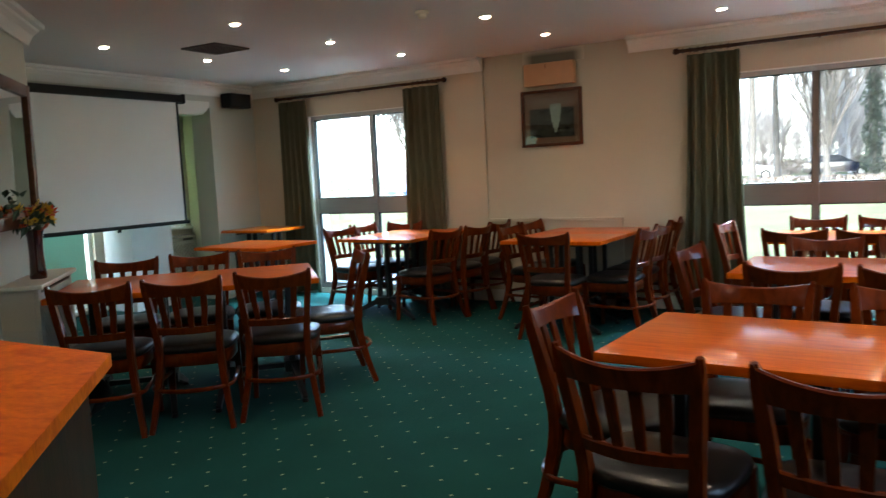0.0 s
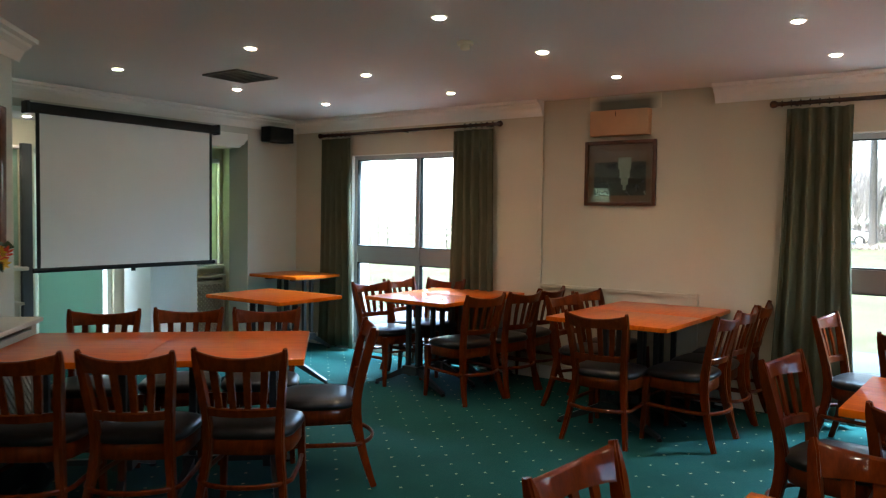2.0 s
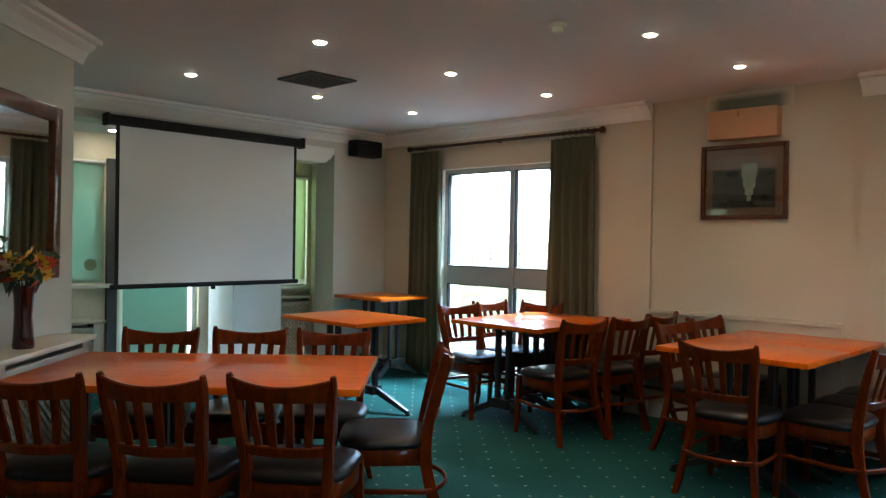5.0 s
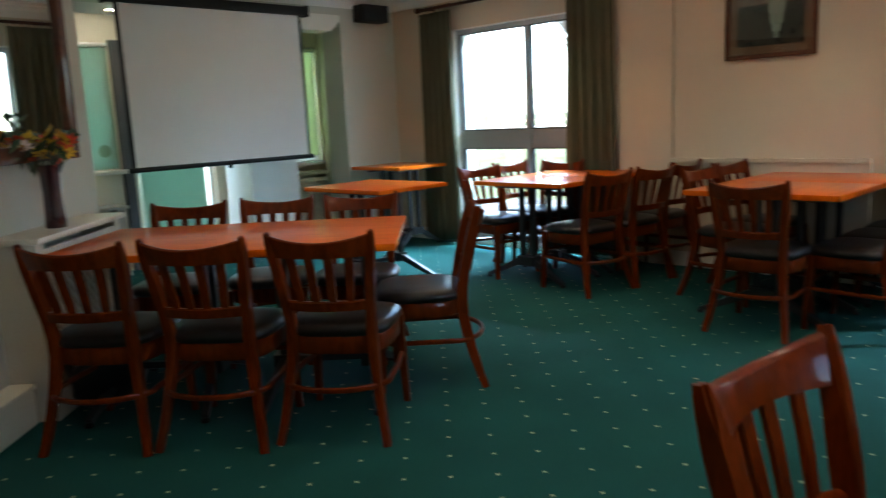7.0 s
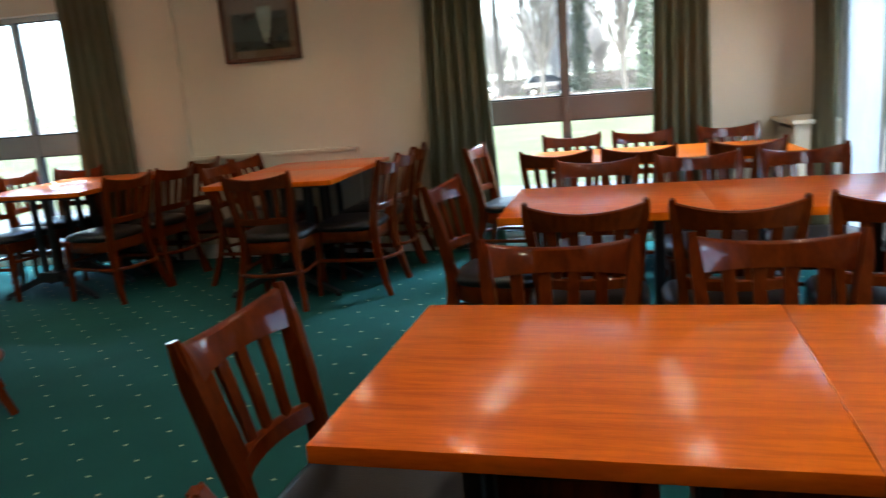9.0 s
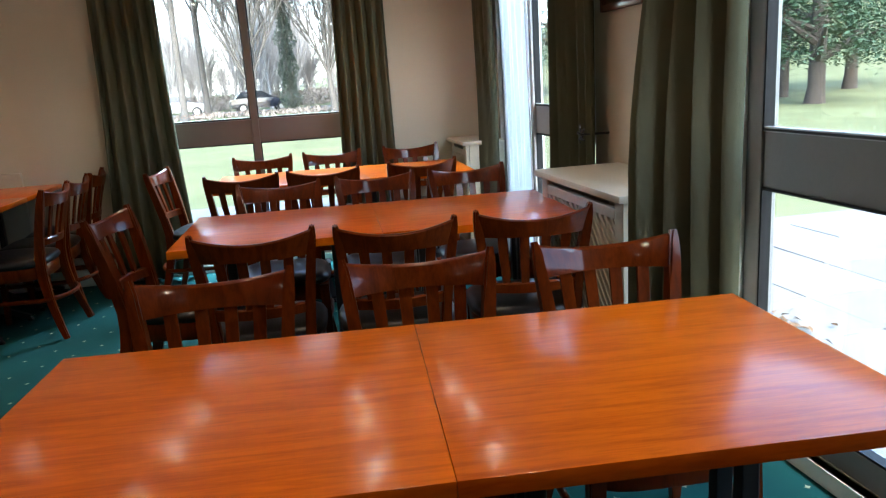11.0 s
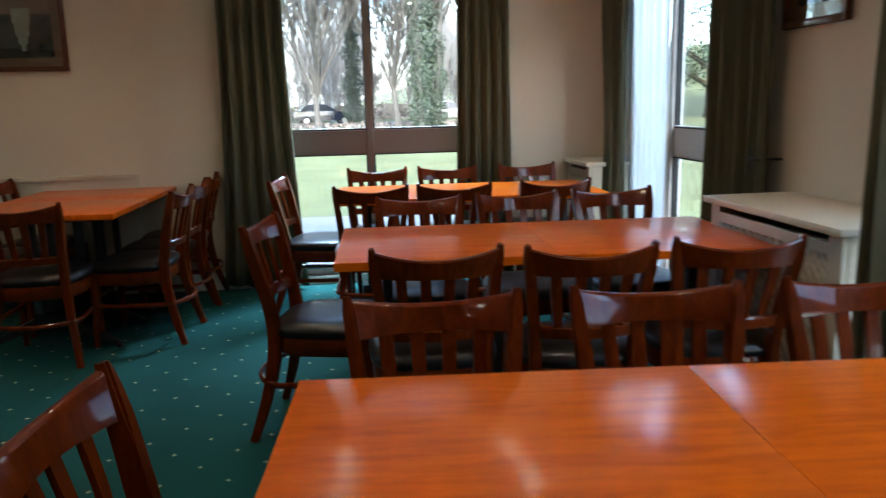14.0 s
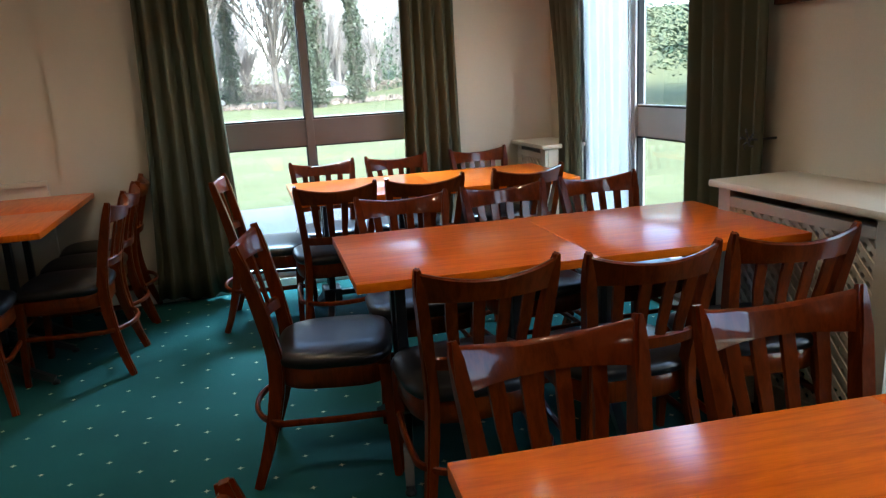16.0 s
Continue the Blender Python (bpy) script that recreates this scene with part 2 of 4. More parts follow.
MIRROR = material("mirror_silver", (0.86, 0.88, 0.87), 0.02, metal=1.0, vary=0.01, bump=0.0)

BULB = bpy.data.materials.new("lit_bulb")
BULB.use_nodes = True
inputs_of(BULB)["Emission Color"].default_value = (1.0, 0.86, 0.66, 1)
inputs_of(BULB)["Emission Strength"].default_value = 12.0

# carpet: dark green wool with a diagonal grid of small pale woven stars
CARPET = material("green_dotted_carpet", (0.006, 0.052, 0.047), 0.95, vary=0.22, scale=2.2, fine=320, bump=0.5, spec=0.15)
cn, cl = CARPET.node_tree.nodes, CARPET.node_tree.links


def node_math(nodes, links, op, a, b=None):
    k = nodes.new("ShaderNodeMath")
    k.operation = op
    for slot, v in enumerate((a, b)):
        if v is None:
            continue
        if isinstance(v, (int, float)):
            k.inputs[slot].default_value = v
        else:
            links.new(v, k.inputs[slot])
    return k.outputs[0]


def carpet_spots():
    tc = cn.new("ShaderNodeTexCoord")
    sep = cn.new("ShaderNodeSeparateXYZ")
    cl.new(tc.outputs["Object"], sep.inputs[0])
    step = 0.233
    masks = []
    for shift in (0.0, 0.5):
        fx = node_math(cn, cl, "FRACT", node_math(cn, cl, "ADD", node_math(cn, cl, "DIVIDE", sep.outputs["X"], step), shift + 40))
        fy = node_math(cn, cl, "FRACT", node_math(cn, cl, "ADD", node_math(cn, cl, "DIVIDE", sep.outputs["Y"], step), shift + 40))
        ax = node_math(cn, cl, "ABSOLUTE", node_math(cn, cl, "SUBTRACT", fx, 0.5))
        ay = node_math(cn, cl, "ABSOLUTE", node_math(cn, cl, "SUBTRACT", fy, 0.5))
        # a small four-pointed star
        star = node_math(cn, cl, "ADD", node_math(cn, cl, "SQRT", ax), node_math(cn, cl, "SQRT", ay))
        masks.append(node_math(cn, cl, "LESS_THAN", star, 0.27))
    spot = node_math(cn, cl, "MAXIMUM", masks[0], masks[1])
    b = cn["Principled BSDF"]
    old = b.inputs["Base Color"].links[0].from_socket
    mix = cn.new("ShaderNodeMix")
    mix.data_type = "RGBA"
    cl.new(node_math(cn, cl, "MULTIPLY", spot, 0.85), mix.inputs["Factor"])
    cl.new(old, mix.inputs["A"])
    mix.inputs["B"].default_value = (0.36, 0.34, 0.20, 1)
    cl.new(mix.outputs["Result"], b.inputs["Base Color"])


carpet_spots()

# ---- the shell of the room ----
H = 2.46          # ceiling
YB = 9.27         # window wall
RB = YB + 0.022   # recessed panel between the windows
XL, XR = -4.40, 3.42
Y0 = 0.6
BAYX = -5.25
R2 = math.sqrt(0.5)
DIAG = pose(1.33, 1.33, 0, 0, 0, 135)   # local x runs along the slanted wall, local -y faces the room


def panels(u0, u1, v0, v1, holes):
    """Rectangles that fill u0..u1 x v0..v1 around holes (u0, u1, v0, v1), which do not overlap in u."""
    out, u = [], u0
    for a, b, c, d in sorted(holes):
        out.append((u, a, v0, v1))
        if c > v0:
            out.append((a, b, v0, c))
        if d < v1:
            out.append((a, b, d, v1))
        u = b
    out.append((u, u1, v0, v1))
    return [p for p in out if p[1] - p[0] > 1e-4]


W1 = (-3.56, -1.95, 0.06, 2.06)
W2 = (1.0, 2.5, 0.06, 2.06)
DF = (7.15, 8.86, 0.06, 2.10)      # far glazed door on the right-hand wall
DN = (4.2, 5.97, 0.06, 2.10)       # near glazed door

bm = bmesh.new()
plan = [(-5.45, 5.3), (-5.45, 9.5), (3.55, 9.5), (3.55, 0.45), (1.95, 0.45), (-3.0, 5.4)]
lo, hi = ([bm.verts.new((x, y, z)) for x, y in plan] for z in (-0.12, 0.0))
for j in range(len(plan)):
    bm.faces.new((lo[j], lo[(j + 1) % len(plan)], hi[(j + 1) % len(plan)], hi[j]))
bm.faces.new(lo), bm.faces.new(hi)
structure("floor", bm, CARPET, "dark green fitted carpet with small pale stars", "carpet")
structure("ceiling", boxes((-4.7, 3.8, 0.3, 9.8, H, H + 0.15)), CEIL, "off-white painted plaster ceiling", "ceiling")

bm = bmesh.new()
for a, b, c, d in panels(-4.7, -1.29, 0, H, [W1]) + panels(0.19, 3.72, 0, H, [W2]):
    box(bm, a, b, YB, YB + 0.28, c, d)
structure("wall_north", bm, WALL, "cream painted wall with tall windows", "wall")
structure("wall_north_recess", boxes((-1.29, 0.19, RB, YB + 0.28, 0, H)), WALL, "cream painted recessed wall panel", "wall")

bm = bmesh.new()
for a, b, c, d in panels(0.3, YB, 0, H, [DF, DN]):
    box(bm, XR, XR + 0.13, a, b, c, d)
structure("wall_east", bm, WALL, "cream painted wall with glazed doors", "wall")

BAY = (5.75, 8.58, 0.0, 2.26)
bm = bmesh.new()
for a, b, c, d in panels(5.52, YB, 0, H, [BAY]):
    box(bm, XL - 0.3, XL, a, b, c, d)
structure("wall_west", bm, PALE, "pale painted wall with a wide bay opening", "wall")

# slanted wall with the mirror; a doorway in it
DOOR = (3.28, 4.22, 0.0, 2.06)
bm = bmesh.new()
# unseen below x = 3.28, carried on to close the room against outside light
for a, b, c, d in panels(-1.05, 5.92, 0, H, [DOOR]):
    box(bm, a, b, 0.0, 0.16, c, d, m=DIAG)
structure("wall_slanted", bm, PALE, "pale painted slanted wall with a doorway", "wall")
structure("wall_alcove", boxes((XL, -2.90, 5.40, 5.515, 0, H)), PALE, "pale painted return wall of the alcove", "wall")
# unseen wall, added so that no outside light leaks in behind the counter
structure("wall_south", boxes((1.7, 3.72, 0.45, 0.6, 0, H)), WALL, "plain cream painted wall, unseen, closing the room", "wall")

# bay behind the projection screen
BL, BD, BR = (5.80, 6.66, 0.92, 2.02), (6.80, 7.58, 0.06, 2.02), (8.40, 8.88, 0.84, 2.05)
bm = bmesh.new()
for a, b, c, d in panels(5.3, 9.3, 0, H, [BL, BD, BR]):
    box(bm, BAYX - 0.2, BAYX, a, b, c, d)
structure("wall_bay", bm, CREAM, "cream painted bay wall with windows", "wall")
bm = bmesh.new()
for x0, y0, x1, y1 in ((XL - 0.3, 8.585, BAYX, 8.93), (XL - 0.3, 5.74, BAYX, 5.6)):
    s = 0.08 if y0 > 7 else -0.08
    vs = [bm.verts.new((x, y, z)) for z in (0, 2.26) for x, y in ((x0, y0), (x1, y1), (x1, y1 + s), (x0, y0 + s))]
    for f in ((0, 1, 2, 3), (4, 5, 6, 7), (0, 1, 5, 4), (1, 2, 6, 5), (2, 3, 7, 6), (3, 0, 4, 7)):
        bm.faces.new([vs[i] for i in f])
structure("wall_bay_return", bm, CREAM, "cream painted splayed bay sides", "wall")
structure("ceiling_bay", boxes((BAYX - 0.2, XL - 0.29, 5.3, 9.3, 2.26, 2.4)), CEIL, "low plaster ceiling of the bay", "ceiling")


def cornice(name, pts, label):
    """Stepped plaster cornice along a wall's top; the room lies to the left of the way walked."""
    prof = [(0, 0), (0, -0.13), (0.018, -0.135), (0.025, -0.115), (0.05, -0.07), (0.085, -0.045), (0.09, -0.03), (0.125, -0.025), (0.13, 0)]
    bm = bmesh.new()
    a, b = Vector((*pts[0], 0)), Vector((*pts[1], 0))
    d = (b - a).normalized()
    n = Vector((-d.y, d.x, 0))
    r0, r1 = ([bm.verts.new(p + n * u + Vector((0, 0, H + v - 0.001))) for u, v in prof] for p in (a, b))
    k = len(prof)
    for j in range(k):
        bm.faces.new((r0[j], r0[(j + 1) % k], r1[(j + 1) % k], r1[j]))
    bm.faces.new(r0)
    bm.faces.new(list(reversed(r1)))
    return structure(name, bm, COVE, label, "cornice")


cornice("trim_cornice_north", ((-1.29, YB), (XL, YB)), "white moulded plaster cornice")
cornice("trim_cornice_north_right", ((XR, YB), (0.19, YB)), "white moulded plaster cornice")
cornice("trim_cornice_west", ((XL, YB), (XL, 5.52)), "white moulded plaster cornice")
cornice("trim_cornice_east", ((XR, 0.6), (XR, YB)), "white moulded plaster cornice")
p_a, p_b = DIAG @ Vector((5.99, 0, 0)), DIAG @ Vector((-1.0, 0, 0))
cornice("trim_cornice_slanted", (p_a.xy, p_b.xy), "white stepped plaster cornice")

# baseboards
structure("baseboard_north", boxes((-1.29, 0.19, RB - 0.015, RB, 0, 0.12), (0.19, 1.0, YB - 0.015, YB, 0, 0.12), (2.5, 3.1, YB - 0.015, YB, 0, 0.12), (-4.38, -3.56, YB - 0.015, YB, 0, 0.12), (-1.95, -1.29, YB - 0.015, YB, 0, 0.12)), WHITE, "white painted baseboard", "baseboard")
structure("baseboard_west", boxes((XL, XL + 0.015, 8.585, YB - 0.02, 0, 0.12)), WHITE, "white painted baseboard", "baseboard")
bm = bmesh.new()
box(bm, 4.36, 4.40, -0.018, 0, 0, 0.14, m=DIAG)
box(bm, 4.90, 5.92, -0.018, 0, 0, 0.14, m=DIAG)
structure("baseboard_slanted", bm, WHITE, "white painted baseboard", "baseboard")
# ledge of boxed pipes along the recess
structure("trim_ledge", boxes((-1.28, 0.10, RB - 0.045, RB, 0.815, 0.845), (-1.28, 0.10, RB - 0.03, RB, 0.12, 0.815), bevel=0.004), WALL, "cream painted pipe boxing ledge", "ledge")

# ---- windows and glazed doors ----
def glazing(name, hole, place, mullions, label, panel=RAILPANEL, bar=(0.93, 1.10), side=0.05, frame_mat=None, plain=()):
    """A framed window in its hole: local x along the wall, local y outwards, z up."""
    u0, u1, z0, z1 = hole
    top = empty(name, label, "window")
    top["kind"] = "structure"
    top.matrix_basis = place
    d0, d1 = 0.04, 0.10
    part("window_frame", boxes((u0, u0 + side, d0, d1, z0, z1), (u1 - side, u1, d0, d1, z0, z1), (u0 + side, u1 - side, d0, d1, z1 - side, z1), (u0 + side, u1 - side, d0, d1, z0, z0 + side), bevel=0.004), frame_mat or ALU, top, "grey aluminium frame")
    edges = [u0 + side] + [v for m in mullions for v in (m - 0.025, m + 0.025)] + [u1 - side]
    for m in mullions:
        part("mullion", boxes((m - 0.025, m + 0.025, d0 - 0.012, d1 - 0.002, z0 + side, z1 - side), bevel=0.004), panel, top)
    for k, (a, b) in enumerate(zip(edges[::2], edges[1::2])):
        if k in plain:
            part("pane", boxes((a, b, 0.066, 0.072, z0 + side, z1 - side)), GLASS, top, "clear glass pane").visible_shadow = False
            continue
        part("transom_panel", boxes((a, b, d0 + 0.008, d1 - 0.012, bar[0], bar[1]), bevel=0.004), panel, top, "flat metal crossbar panel")
        part("bead", boxes((a, b, d0 + 0.003, d0 + 0.02, bar[1] - 0.004, bar[1] + 0.014), bevel=0.003), ALU, top)
        for c, d in ((z0 + side, bar[0]), (bar[1], z1 - side)):
            pane = part("pane", boxes((a, b, 0.066, 0.072, c, d)), GLASS, top, "clear glass pane")
            pane.visible_shadow = False
            part("gasket", boxes((a, a + 0.008, d0 + 0.002, d1 - 0.02, c, d), (b - 0.008, b, d0 + 0.002, d1 - 0.02, c, d), (a + 0.008, b - 0.008, d0 + 0.002, d1 - 0.02, c, c + 0.008), (a + 0.008, b - 0.008, d0 + 0.002, d1 - 0.02, d - 0.008, d)), BLACK, top, "black rubber glazing strip")
    part("window_sill", boxes((u0, u1, -0.002, d0, z0 - 0.06, z0), bevel=0.004), WHITE, top)
    part("reveal", boxes((u0, u0 + 0.008, 0.0, d0, z0, z1), (u1 - 0.008, u1, 0.0, d0, z0, z1), (u0 + 0.008, u1 - 0.008, 0.0, d0, z1 - 0.008, z1)), WHITE, top)
    return top


EAST = pose(XR, 0, 0, 0, 0, -90)   # local x runs south, local y outwards
glazing("window_1", W1, pose(0, YB, 0), [-2.70], "tall window in a pale metal frame", panel=material("pale_grey_window_panel", (0.30, 0.31, 0.32), 0.4, metal=0.2, vary=0.06))
glazing("window_2", W2, pose(0, YB, 0), [1.70], "tall window in a brown and grey metal frame")
glazing("door_1", (-DF[1], -DF[0], DF[2], DF[3]), EAST, [-8.22], "grey aluminium glazed door beside a curtain", panel=ALU, side=0.10, plain=(0,))
glazing("door_2", (-DN[1], -DN[0], DN[2], DN[3]), EAST, [], "grey aluminium glazed patio door", panel=material("dark_grey_door_rail", (0.19, 0.185, 0.175), 0.45, metal=0.3, vary=0.06), side=0.09, bar=(0.875, 1.065), frame_mat=material("satin_grey_door_frame", (0.24, 0.24, 0.235), 0.45, metal=0.3, vary=0.06))


def bay_window(name, hole, label):
    a, b, c, d = hole
    top = empty(name, label, "window")
    top["kind"] = "structure"
    x0, x1 = BAYX - 0.12, BAYX - 0.04
    s = 0.05
    part("window_frame", boxes((x0, x1, a, a + s, c, d), (x0, x1, b - s, b, c, d), (x0, x1, a + s, b - s, d - s, d), (x0, x1, a + s, b - s, c, c + s), bevel=0.004), WHITE, top)
    pane = part("pane", boxes((x0 + 0.03, x0 + 0.036, a + s, b - s, c + s, d - s)), GLASS, top)
    pane.visible_shadow = False
    part("window_sill", boxes((BAYX - 0.04, BAYX + 0.10, a - 0.04, b + 0.04, c - 0.035, c), bevel=0.006), WHITE, top)


bay_window("window_3", BL, "white framed bay window behind a blind")
bay_window("window_4", BD, "white framed glazed bay door behind a blind")
bay_window("window_5", BR, "narrow white framed bay window")


def blind(y0, y1, z0, z1, mat, label, spot=False):
    b = empty("roller_blind", label, "blind", "bay blinds")
    cloth = part("cloth", boxes((BAYX - 0.018, BAYX - 0.014, y0, y1, z0, z1)), mat, b)
    part("tube", sweep(bmesh.new(), [(BAYX - 0.016, y0 - 0.02, z1 + 0.02), (BAYX - 0.016, y1 + 0.02, z1 + 0.02)], 0.045, sides=14), WHITE, b, smooth=True)
    part("hem_bar", boxes((BAYX - 0.024, BAYX - 0.010, y0, y1, z0 - 0.02, z0), bevel=0.003), WHITE, b)
    if spot:
        part("stain", lathe(bmesh.new(), [(0.001, 0), (0.055, 0.0004)], steps=20), material("blind_stain", (0.19, 0.26, 0.16), 0.9), b, "round dark stain").matrix_basis = pose(BAYX - 0.0125, y1 - 0.12, z0 + 0.16, 0, 90, 0)


blind(5.76, 6.665, 0.93, 1.985, BLIND, "pale green roller blind pulled down over the window", True)
blind(6.84, 7.47, 0.12, 1.96, BLIND, "pale green roller blind pulled down over the door")
blind(8.43, 8.86, 0.90, 2.0, BLINDY, "yellow-green roller blind pulled down")

structure("trim_bay_post", boxes((BAYX + 0.001, BAYX + 0.05, 6.67, 6.76, 0.0, 2.04), bevel=0.004), material("dark_grey_post", (0.07, 0.075, 0.08), 0.5), "dark grey window post in the bay", "post")


def folds(name, a, b, z0, z1, n, amp, top, label, flare=0.0, seed=0, drift=((0, 0), (0, 0))):
    """A hanging curtain from a to b (plan points), gathered into n folds, thick cloth, hem a little uneven."""
    rnd = random.Random(seed)
    a, b = Vector((*a, 0)), Vector((*b, 0))
    d = (b - a).normalized()
    nrm = Vector((-d.y, d.x, 0))
    width = (b - a).length
    cols, rows = n * 10, 14
    phase = [rnd.uniform(-0.5, 0.5) for _ in range(n + 2)]
    depth = [rnd.uniform(0.65, 1.25) for _ in range(n + 2)]
    bm = bmesh.new()
    grid = []
    for r in range(rows + 1):
        v = r / rows
        z = z1 + (z0 - z1) * v
        line = []
        for c in range(cols + 1):
            u = c / cols
            k = u * n
            i = int(min(k, n - 1))
            f = k - i
            ph = phase[i] * (1 - f) + phase[i + 1] * f
            dp = depth[i] * (1 - f) + depth[i + 1] * f
            off = amp * dp * math.sin(k * math.tau + ph * (0.4 + v)) * (0.55 + 0.45 * min(1, v * 4))
            off += 0.012 * math.sin(3 * v + ph * 4)
            side = (u - 0.5) * flare * v * v
            t = min(1.0, v / 0.6)
            t = t * t * (3 - 2 * t)
            slide = Vector((*drift[0], 0)).lerp(Vector((*drift[1], 0)), u) * t
            line.append(bm.verts.new(a + slide + d * (u * width + side) + nrm * off + Vector((0, 0, z + (0.012 * math.sin(k * 2.1) if r == rows else 0)))))
        grid.append(line)
    for r in range(rows):
        for c in range(cols):
            bm.faces.new((grid[r][c], grid[r][c + 1], grid[r + 1][c + 1], grid[r + 1][c]))
    ob = part(name, bm, CURTAIN, top, label, smooth=True)
    so = ob.modifiers.new("cloth", "SOLIDIFY")
    so.thickness, so.offset = 0.006, 0
    return ob


def curtain(a, b, n, seed, label, z0=0.03, z1=2.235, amp=0.034, flare=0.05, drift=((0, 0), (0, 0))):
    top = empty("curtain", label, "curtain", "green curtains")
    folds("drape", a, b, z0, z1, n, amp, top, "", flare, seed, drift)
    return top


def rod(a, b, label):
    top = empty("curtain_rod", label, "curtain rod", "curtain rods")
    a, b = Vector(a), Vector(b)
    d = (b - a).normalized()
    part("pole", sweep(bmesh.new(), [a, b], 0.03, sides=12), DARKWOOD, top, smooth=True)
    for p, s in ((a, -1), (b, 1)):
        part("finial", sweep(bmesh.new(), [p, p + d * s * 0.012, p + d * s * 0.02, p + d * s * 0.045, p + d * s * 0.06], [0.03, 0.034, 0.05, 0.055, 0.03], sides=14), DARKWOOD, top, smooth=True)
    out = Vector((0, 1, 0)) if abs(d.x) > 0.5 else Vector((1, 0, 0))
    for u in (0.05, 0.5, 0.95):
        p = a.lerp(b, u)
        part("bracket", sweep(bmesh.new(), [p, p + out * 0.088], 0.016, 0.024), DARKWOOD, top)
    k = int((b - a).length / 0.06)
    for i in range(k):
        u = i / k
        if u < 0.19 or u > 0.81:
            p = a.lerp(b, u + 0.01)
            ring = [p + (out * math.cos(t * math.tau / 12) + Vector((0, 0, 1)) * math.sin(t * math.tau / 12)) * 0.022 for t in range(12)]
            part("ring", sweep(bmesh.new(), ring, 0.006, sides=5, closed=True, up=d), DARKWOOD, top)
    return top


rod((-3.90, YB - 0.09, 2.275), (-1.72, YB - 0.09, 2.275), "dark wooden curtain pole with round finials")
rod((0.66, YB - 0.09, 2.275), (2.80, YB - 0.09, 2.275), "dark wooden curtain pole above the tall window")
rod((XR - 0.09, 6.85, 2.275), (XR - 0.09, 9.1, 2.275), "dark wooden curtain pole on the side wall")
rod((XR - 0.09, 3.5, 2.275), (XR - 0.09, 6.78, 2.275), "dark wooden curtain pole above the patio door")
curtain((-3.90, YB - 0.09), (-3.50, YB - 0.09), 5, 1, "sage green lined curtain drawn aside from a window", flare=0.1)
curtain((-2.20, YB - 0.09), (-1.76, YB - 0.09), 5, 2, "sage green lined curtain drawn aside from a window", flare=0.1)
curtain((0.72, YB - 0.09), (1.14, YB - 0.09), 5, 3, "sage green lined curtain hanging beside a tall window", flare=0.16)
curtain((2.32, YB - 0.09), (2.68, YB - 0.09), 5, 4, "sage green lined curtain hanging beside a tall window", flare=0.08)
curtain((XR - 0.09, 9.14), (XR - 0.09, 8.72), 5, 5, "sage green lined curtain beside a glazed door", flare=0.1, drift=((-0.07, -0.37), (0.01, -0.03)))
curtain((XR - 0.09, 7.55), (XR - 0.09, 6.98), 6, 6, "sage green curtain held by a metal tieback", flare=-0.05)
curtain((XR - 0.10, 6.30), (XR - 0.10, 5.75), 4, 7, "sage green curtain hanging over a radiator cover beside the patio door", amp=0.05, flare=0.04, drift=((-0.34, -0.42), (-0.10, -0.10)))

VOILE = material("white_voile", (0.74, 0.75, 0.75), 0.9, vary=0.04, scale=6, fine=300, bump=0.1)
let_light_through(VOILE, (0.92, 0.93, 0.93), 0.65)
vo = empty("net_curtain", "white translucent net curtain behind a green curtain", "net curtain")
folds("drape", (XR + 0.018, 8.85), (XR + 0.018, 8.22), 0.08, 2.08, 7, 0.012, vo, "", 0.0, 9)
vo.children[0].data.materials[0] = VOILE


# ---- tables ----
def dining_table(w, d, h=0.75):
    """w along local x, d along local y."""
    top = empty("dining_table", "varnished orange wooden table on a black metal pedestal", "table", "dining tables")
    slab = bmesh.new()
    box(slab, -w / 2, w / 2, -d / 2, d / 2, h - 0.03, h, bevel=0.002)
    part("tabletop", slab, TABLE, top, "orange-brown varnished wooden top", smooth=True)
    for sx in (-1, 1):
        x = sx * w * 0.27
        end = part("leg_base", boxes((x - 0.05, x + 0.05, -0.075, 0.075, 0.12, 0.19), bevel=0.004), IRON, top, "black steel leg base")
        part("top_bar", boxes((x - 0.025, x + 0.025, -d * 0.36, d * 0.36, h - 0.056, h - 0.031), bevel=0.003), IRON, top)
        for sy in (-1, 1):
            part("post", boxes((x - 0.018, x + 0.018, sy * 0.05 - 0.018, sy * 0.05 + 0.018, 0.19, h - 0.056), bevel=0.003), IRON, end)
            y = sy * d * 0.42
            part("foot", sweep(bmesh.new(), [(x, sy * 0.04, 0.165), (x + sx * 0.03, y * 0.6, 0.085), (x + sx * 0.05, y, 0.022)], [0.036, 0.034, 0.03], [0.05, 0.04, 0.026]), IRON, end)
            part("glide", lathe(bmesh.new(), [(0.018, 0.0), (0.02, 0.008), (0.012, 0.02)], (x + sx * 0.05, y, 0), 10), BLACK, end)
    part("stretcher", boxes((-w * 0.27 + 0.05, w * 0.27 - 0.05, -0.015, 0.015, 0.135, 0.165), bevel=0.003), IRON, top)
    return top


def put(template, used, m):
    """The first placing moves the template itself; the rest are copies."""
    if not used:
        template.matrix_basis = m
        used.append(1)
        return template
    return copy_thing(template, m)


